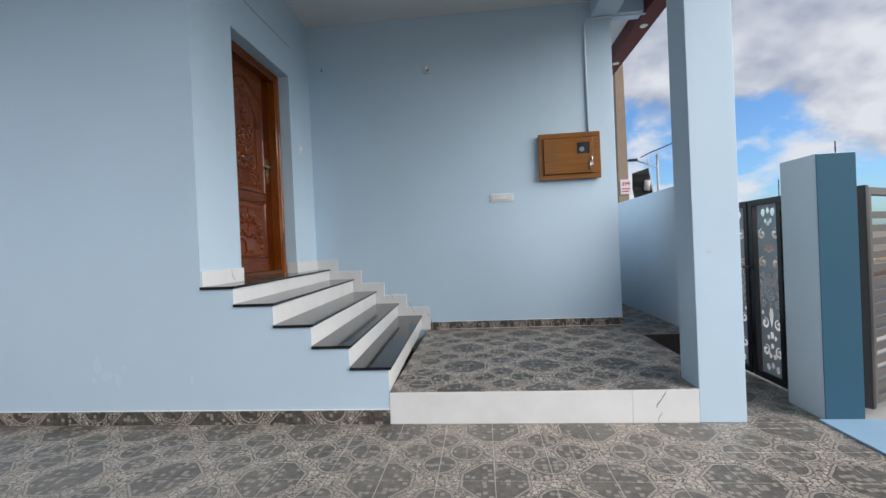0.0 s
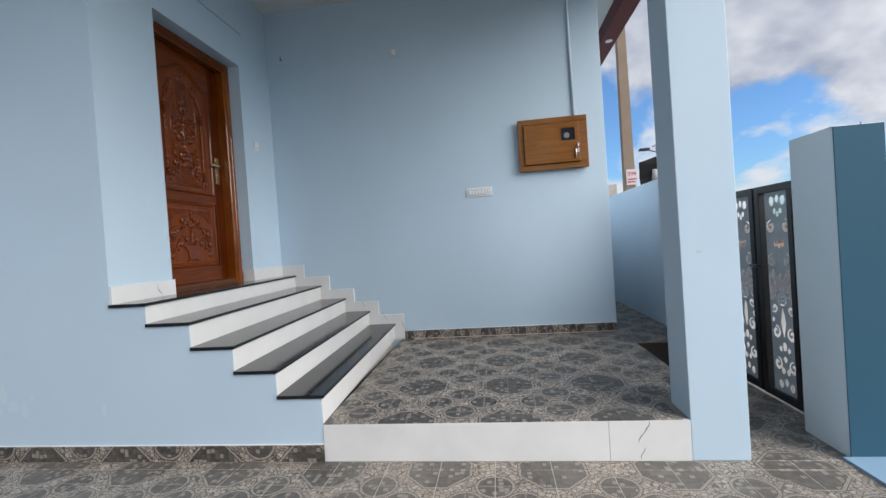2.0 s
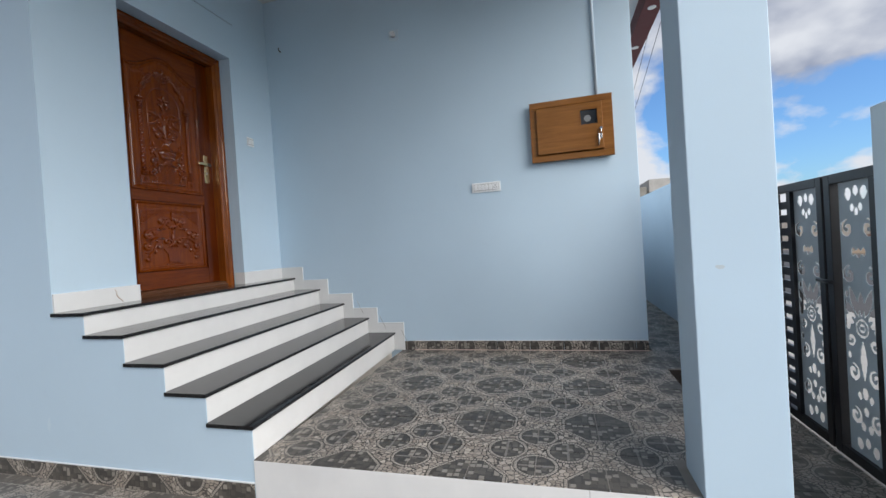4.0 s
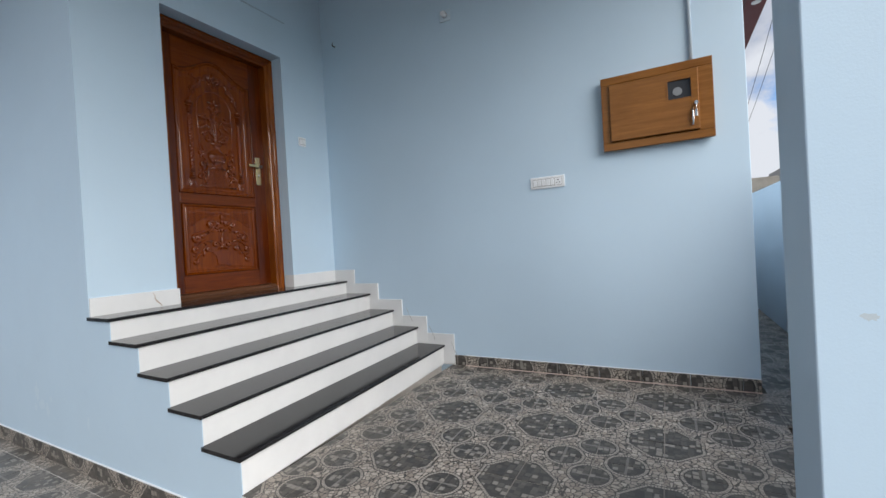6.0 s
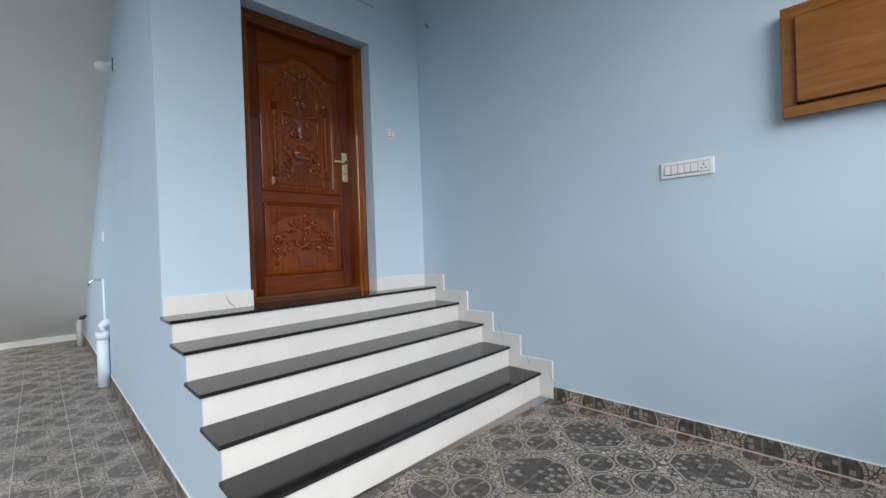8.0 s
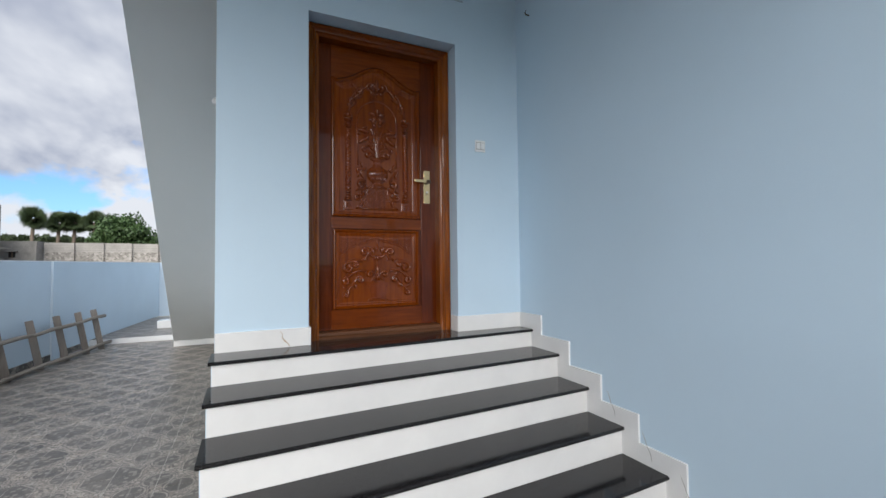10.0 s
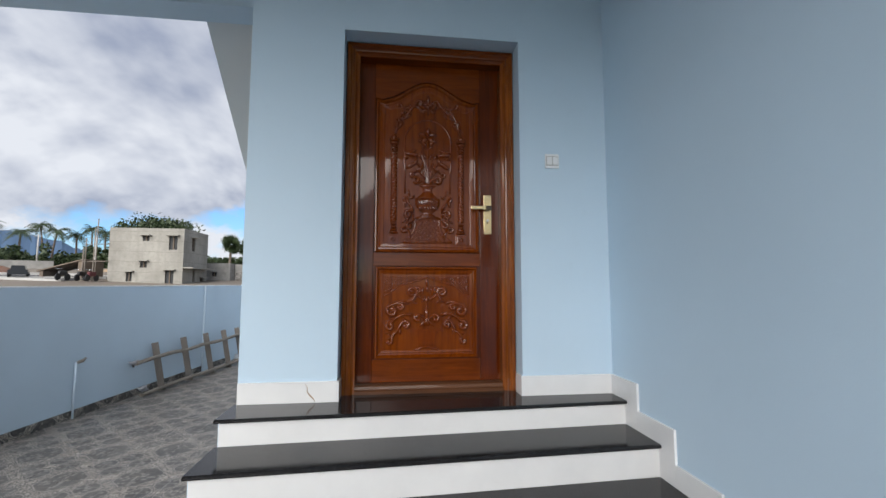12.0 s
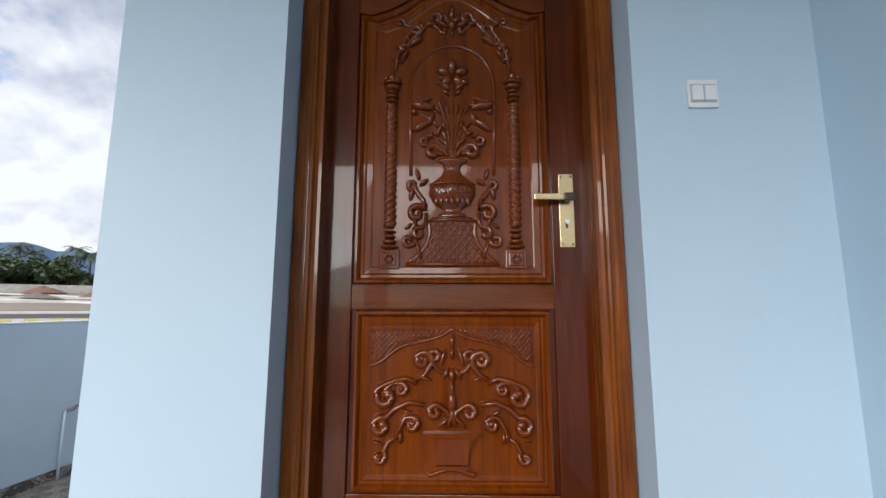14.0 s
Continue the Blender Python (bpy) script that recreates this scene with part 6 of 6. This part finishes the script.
TURNED = Matrix(((-0.866, 0.5, 0, 0), (-0.5, -0.866, 0, 0), (0, 0, 1, 0), (0, 0, 0, 1)))


def strip(name, s0, s1, c0, c1, z0, z1, material, label):
    bm = box_bm(s0, c0, z0, s1, c1, z1)
    bm.transform(TURNED)
    return on_land(struct(name, bm, material, label))


strip("far_fence", 70, 70.2, 4, 60, -0.1, 0.95, FENCECONC, "pale low wall in front of the far trees")
strip("road", 34, 37.6, -4, 60, -0.06, -0.03, ASPHALT, "dark asphalt plot road")
strip("kerb", 37.6, 38.0, -4, 60, -0.08, 0.12, KERBCONC, "pale concrete kerb")
strip("kerb", 50.0, 50.5, -2, 60, -0.08, 0.15, KERBCONC, "pale concrete kerb")
strip("kerb", 55.0, 55.4, 0, 60, -0.08, 0.2, KERBCONC, "pale concrete kerb")
YELLOWPAINT = plain("yellow_kerb_paint", (0.42, 0.38, 0.12), 0.7)
striped = struct("striped_kerb", box_bm(0, 0, -0.06, 0.01, 0.01, -0.05), KERBCONC, "yellow and white striped kerb")
for i in range(60):
    bm = box_bm(32.4, -8 + i * 0.6, -0.08, 32.7, -7.42 + i * 0.6, 0.10)
    bm.transform(TURNED)
    on_land(part("kerb_stone", bm, YELLOWPAINT if i % 2 else KERBCONC, striped))
on_land(struct("road", box_bm(-47, -70, -0.05, -40, -24, -0.02), ASPHALT, "dark asphalt plot road"))
on_land(struct("road", box_bm(-74, -75, -0.05, -69, -22, -0.02), ASPHALT, "dark asphalt plot road"))
on_land(struct("kerb", box_bm(-47.4, -70, -0.06, -47, -24, 0.12), KERBCONC, "pale concrete kerb"))
on_land(struct("kerb", box_bm(-40, -70, -0.06, -39.6, -24, 0.12), KERBCONC, "pale concrete kerb"))
on_land(struct("kerb", box_bm(-69, -75, -0.06, -68.4, -22, 0.15), KERBCONC, "pale concrete kerb"))


def heap(name, label, place, rx, ry, h, material, seed):
    verts, faces = [], []
    nu, nv = 28, 8
    for j in range(nv + 1):
        r = j / nv
        for i in range(nu):
            a = 2 * math.pi * i / nu
            wob = 1 + 0.16 * noise.noise((math.cos(a) * 1.5, math.sin(a) * 1.5, seed))
            z = h * (1 - r) ** 0.9 * (1 + 0.25 * noise.noise((math.cos(a) * r * 3, math.sin(a) * r * 3, seed + 4)))
            verts.append((rx * r * wob * math.cos(a), ry * r * wob * math.sin(a), z - 0.05 * r))
    for j in range(nv):
        for i in range(nu):
            a, b = j * nu + i, j * nu + (i + 1) % nu
            faces.append((a, b, b + nu, a + nu))
    ob = mesh_part(name, verts, faces, material, None, label)
    ob.location = (place[0], place[1], place[2] + rise(place[0], place[1]))
    return tagged(ob, category="heap")


heap("earth_heap", "reddish brown earth heap beside the road", (-46, -34, 0), 1.6, 2.2, 0.8, REDEARTH, 1.0)
heap("earth_heap", "reddish brown earth heap beside the road", (-52, -46, 0), 1.6, 2.6, 0.9, REDEARTH, 2.0)
heap("sand_heap", "pale sand heap beside the road", (-43, -38, 0), 1.6, 3.0, 0.6, DULLEARTH, 3.0)
heap("sand_heap", "pale sand heap beside the road", (-58, -28, 0), 1.6, 5.0, 1.2, SAND, 5.0)
hut = thing("shed", "low shed with a rough brown sloping roof", "shed", (-43.5, -25.8, rise(-43.5, -25.8)))
part("roof", prism_bm([(-1.9, 0.55), (1.9, 1.65), (1.9, 1.75), (-1.9, 0.65)], "x", -1.6, 1.6), THATCH, hut)
part("wall", box_bm(-1.5, 1.5, 0, 1.5, 1.8, 1.55), THATCH, hut)
part("wall", box_bm(-1.5, -1.7, 0, 1.5, -1.4, 0.6), THATCH, hut)
car = thing("car", "small dark parked car seen from the rear", "car", (-42.0, -29.2, rise(-42.0, -29.2)))
car.scale = (0.8, 0.8, 0.8)
car.rotation_euler = (0, 0, radians(35))
part("body", prism_bm([(-0.8, 0.3), (-0.8, 0.8), (-0.62, 0.85), (-0.5, 1.3), (0.5, 1.3), (0.62, 0.85), (0.8, 0.8), (0.8, 0.3)], "x", -1.7, 1.7), PANEGLASS, car)
for wx, wy in ((-1.1, -0.75), (1.1, -0.75), (-1.1, 0.75), (1.1, 0.75)):
    part("wheel", tube_bm([(wx, wy - 0.09, 0.3), (wx, wy + 0.09, 0.3)], 0.3, 14), DARK, car)
for i, (bx, by) in enumerate(((-40.0, -22.6), (-40.2, -21.9), (-40.1, -24.2))):
    mb = thing("motorbike", "parked dark motorbike near the unfinished house", "motorbike", (bx, by, rise(bx, by)), "parked motorbikes")
    for s in (-0.55, 0.55):
        part("wheel", tube_bm([(s, -0.05, 0.3), (s, 0.05, 0.3)], 0.3, 14), DARK, mb)
    part("body", box_bm(-0.4, -0.12, 0.45, 0.45, 0.12, 0.85, 0.06), MAROON if i == 1 else BLACKMETAL, mb)
    part("handlebar", tube_bm([(0.45, -0.3, 1.05), (0.42, 0, 1.0), (0.45, 0.3, 1.05)], 0.02, 6), CHROME, mb)
for i, (px, py) in enumerate(((-60, -41.5), (-58, -33.2), (-55, -27.5), (-70, -33.0), (-66, -64))):
    pole = thing("power_pole", "slim pale concrete power pole in the field", "pole", (px, py, rise(px, py)), "power poles in the field")
    part("shaft", tube_bm([(0, 0, 0), (0, 0, 4.4)], [0.12, 0.08], 6), KERBCONC, pole)
    part("crossarm", box_bm(-0.04, -0.5, 4.1, 0.04, 0.5, 4.18), KERBCONC, pole)

# street side, beyond the gate and the alley
def loft_pole():
    bm = bmesh.new()
    rings = [[bm.verts.new((sx * w, sy * 0.10, z)) for sx, sy in ((-1, -1), (1, -1), (1, 1), (-1, 1))] for w, z in ((0.15, 0.0), (0.085, 9.0))]
    for i in range(4):
        bm.faces.new((rings[0][i], rings[0][(i + 1) % 4], rings[1][(i + 1) % 4], rings[1][i]))
    bm.faces.new(rings[0][::-1])
    bm.faces.new(rings[1])
    return bm


pp = thing("utility_pole", "tall brown concrete utility pole beyond the alley wall", "pole", (4.29, 13.0, 0))
part("shaft", loft_pole(), plain("brown_pole_concrete", (0.25, 0.19, 0.14), 0.9, vary=0.2, scale=3), pp)
pl = thing("number_plate", "small white plate with red numerals on the utility pole", "sign", (4.33, 12.885, 2.62))
part("plate", box_bm(-0.135, -0.012, -0.2, 0.135, 0, 0.2), plain("pinkish_white_plate", (0.62, 0.55, 0.56), 0.5), pl)
RED = plain("red_lettering", (0.35, 0.02, 0.03), 0.5)
fc = bpy.data.curves.new("numerals", "FONT")
fc.body, fc.size, fc.extrude, fc.align_x = "399", 0.15, 0.002, "CENTER"
fo = new("numerals", fc)
fo.data.materials.append(RED)
fo.parent = pl
fo.matrix_basis = Matrix.Translation((0, -0.015, 0.03)) @ Matrix.Rotation(radians(90), 4, "X")
for i in range(2):
    part("bar", box_bm(-0.11, -0.016, -0.07 - i * 0.07, 0.11 - i * 0.03, -0.012, -0.04 - i * 0.07), RED, pl)
ban = thing("banner", "black banner with a pale emblem on a leaning rod", "banner", (5.05, 13.2, 1.9))
part("rod", tube_bm([(0.43, 0, -1.95), (0.02, 0, 1.5)], 0.018, 6), KERBCONC, ban)
bm = bmesh.new()
ga, gb = [], []
for i in range(9):
    z = -0.35 + 1.6 * i / 8
    x = 0.22 - 0.2 * i / 8
    ga.append(bm.verts.new((x, 0, z)))
    gb.append(bm.verts.new((x - 0.48 + 0.02 * math.sin(i), 0.05 * math.sin(i * 1.3), z - 0.14)))
for i in range(8):
    bm.faces.new((ga[i], gb[i], gb[i + 1], ga[i + 1]))
bmesh.ops.solidify(bm, geom=bm.faces[:], thickness=0.006)
part("cloth", bm, plain("black_banner_cloth", (0.02, 0.02, 0.025), 0.7), ban)
part("emblem", tube_bm([(-0.05, -0.02, 0.62), (-0.02, -0.02, 0.9)], 0.08, 12), KERBCONC, ban, "pale grey emblem")
part("text_bar", box_bm(-0.2, -0.03, 0.38, 0.08, -0.02, 0.44), KERBCONC, ban)
sl = thing("street_lamp", "solar street lamp with a tilted panel on a pale pole", "street lamp", (11.7, 28.8, 0))
sl.scale = (1.45, 1.45, 1.45)
part("pole", tube_bm([(0, 0, 0), (0, 0, 4.45)], [0.06, 0.045], 8), KERBCONC, sl)
part("arm", tube_bm([(0, 0, 3.9), (-0.9, 0, 4.25)], 0.03, 8), KERBCONC, sl)
part("lamp_head", box_bm(-1.25, -0.12, 4.22, -0.85, 0.12, 4.32, 0.02), BLACKMETAL, sl)
bm = box_bm(-0.55, -0.5, 0, 0.55, 0.5, 0.04)
bm.transform(Matrix.Translation((0.0, 0, 4.62)) @ Matrix.Rotation(radians(-20), 4, "Y"))
part("solar_panel", bm, PANEGLASS, sl, "dark solar panel")
for k in range(2):
    w0, w1 = Vector((3.9 + k * 0.25, 13.0, 7.0)), Vector((4.4 + k * 0.1, 40.0, 6.0))
    pts = [w0.lerp(w1, i / 20) - Vector((0, 0, 1.8 * math.sin(math.pi * i / 20))) for i in range(21)]
    c = part("overhead_wire", tube_bm(pts, 0.007, 5), DARK)
    tagged(c, "sagging dark overhead wire", "wire")
building("neighbour_house", "far unfinished pale house with a balcony frame", 8.0, 60.0, 12.5, 66.0, 0, 6.6, [("S", -1.0, 4.2, 1.2, 1.3), ("S", 1.2, 4.2, 0.8, 1.3), ("S", 0.5, 1.2, 1.2, 1.3)], BARECONC)
building("neighbour_house", "far flat-roofed pale house beyond the alley", 13.0, 61.0, 17.5, 68.0, 0, 7.6, [("S", -0.6, 5.0, 1.3, 1.2), ("S", 1.2, 1.6, 1.3, 1.2)], KERBCONC)
struct("street", box_bm(5.0, -60, -0.055, 11.0, 80, -0.03), ASPHALT, "dark street outside the gate")
struct("verge", box_bm(2.605, -60, -0.058, 5.0, 80, -0.035), PAVING, "pale concrete apron outside the gate")
rnd3 = random.Random(21)
for i in range(11):
    cx, cy = rnd3.uniform(18, 30), rnd3.uniform(8, 34)
    col = thing("column_stub", "bare concrete column stub with thin steel rods sticking up", "column", (cx, cy, 0), "column stubs of the building site")
    hh = rnd3.uniform(0.6, 1.4)
    part("column", box_bm(-0.14, -0.14, 0, 0.14, 0.14, hh), BARECONC, col)
    for q in range(rnd3.randint(1, 3)):
        part("rod", tube_bm([(0.08 * q - 0.08, 0.05, hh - 0.1), (0.08 * q - 0.08 + rnd3.uniform(-0.1, 0.1), 0.05, hh + rnd3.uniform(2.6, 5.0))], 0.03, 5), DARK, col)
for i in range(6):
    heap("rubble_heap", "low brown rubble heap on the building site", (rnd3.uniform(12, 24), rnd3.uniform(4, 26), 0), 2.5, 2.0, 0.7, SAND if i % 2 else REDEARTH, 30 + i)
building("site_house", "low unfinished brick house on the building site", 26, 14, 32, 20, 0, 2.4, [("W", 0, 0.8, 1.2, 1.1), ("S", 0, 0.8, 1.2, 1.1)], THATCH)

# ---- tiles, last ----
plat_base = bpy.data.objects["platform"]
lay_tiles(plat_base, 0.16, 4.46, -0.335, YS - 0.004, 1.945, YN, ZP, TILE_PLAT, keep=lambda x, y: not (x > 1.70 and y < 4.10))
lay_tiles(bpy.data.objects["alley_floor"], 0.16, 4.46, 1.945, 5.5, 2.45, 9.0, ZP, TILE_PLAT)
lay_tiles(yard_base, 0.06, 3.18, -9.0, 0.2, 2.42, YS - 0.004, 0.0, TILE_YARD, near=lambda x, y: (x - 0.2) ** 2 * 0.45 + (y - 2.4) ** 2 < 9.0 and y > 0.5, keep=lambda x, y: y > cwy(x) - 0.15)
lay_tiles(bpy.data.objects["yard_floor.001"], 0.06, 3.18, 1.948, YS - 0.004, 2.6, 5.5, 0.0, TILE_YARD, keep=lambda x, y: not (2.45 < x and y < 4.2) and not (x < 1.98 and y < 4.1))
lay_tiles(bpy.data.objects["yard_step"], 0.06, 3.18, -12.6, 1.3, -9.02, YS, 0.1, TILE_YARD, near=lambda x, y: False)


def skirting(parent, x0, x1, y, z0, h, ox, material, name="skirting_tile"):
    n0, n1 = math.floor((x0 - ox) / 0.3), math.ceil((x1 - ox) / 0.3)
    for i in range(n0, n1):
        a, c = max(ox + i * 0.3, x0), min(ox + (i + 1) * 0.3, x1)
        if c - a < 0.01:
            continue
        part(name, box_bm(a + 0.001, y - 0.010, z0, c - 0.001, y - 0.0005, z0 + h, 0.001), material, parent)


wall_s = bpy.data.objects["wall_south"]
skirting(wall_s, -8.3, -0.337, YS, 0.0, 0.098, 0.11, TILE_SKIRT)
skirting(bpy.data.objects["wall_north"], nose(0, YN) + 0.102, XE, YN, ZP, 0.088, 0.02, TILE_SKIRT)
i = 0
yw = bpy.data.objects["wall_yard"]
for i in range(40):
    a, c = -8.7 + i * 0.3, -8.4 + i * 0.3 - 0.003
    if c > 2.3:
        break
    part("skirting_tile", slanted(a, c, 0.0, 0.098, 0.011, 0.0005), TILE_SKIRT, yw)
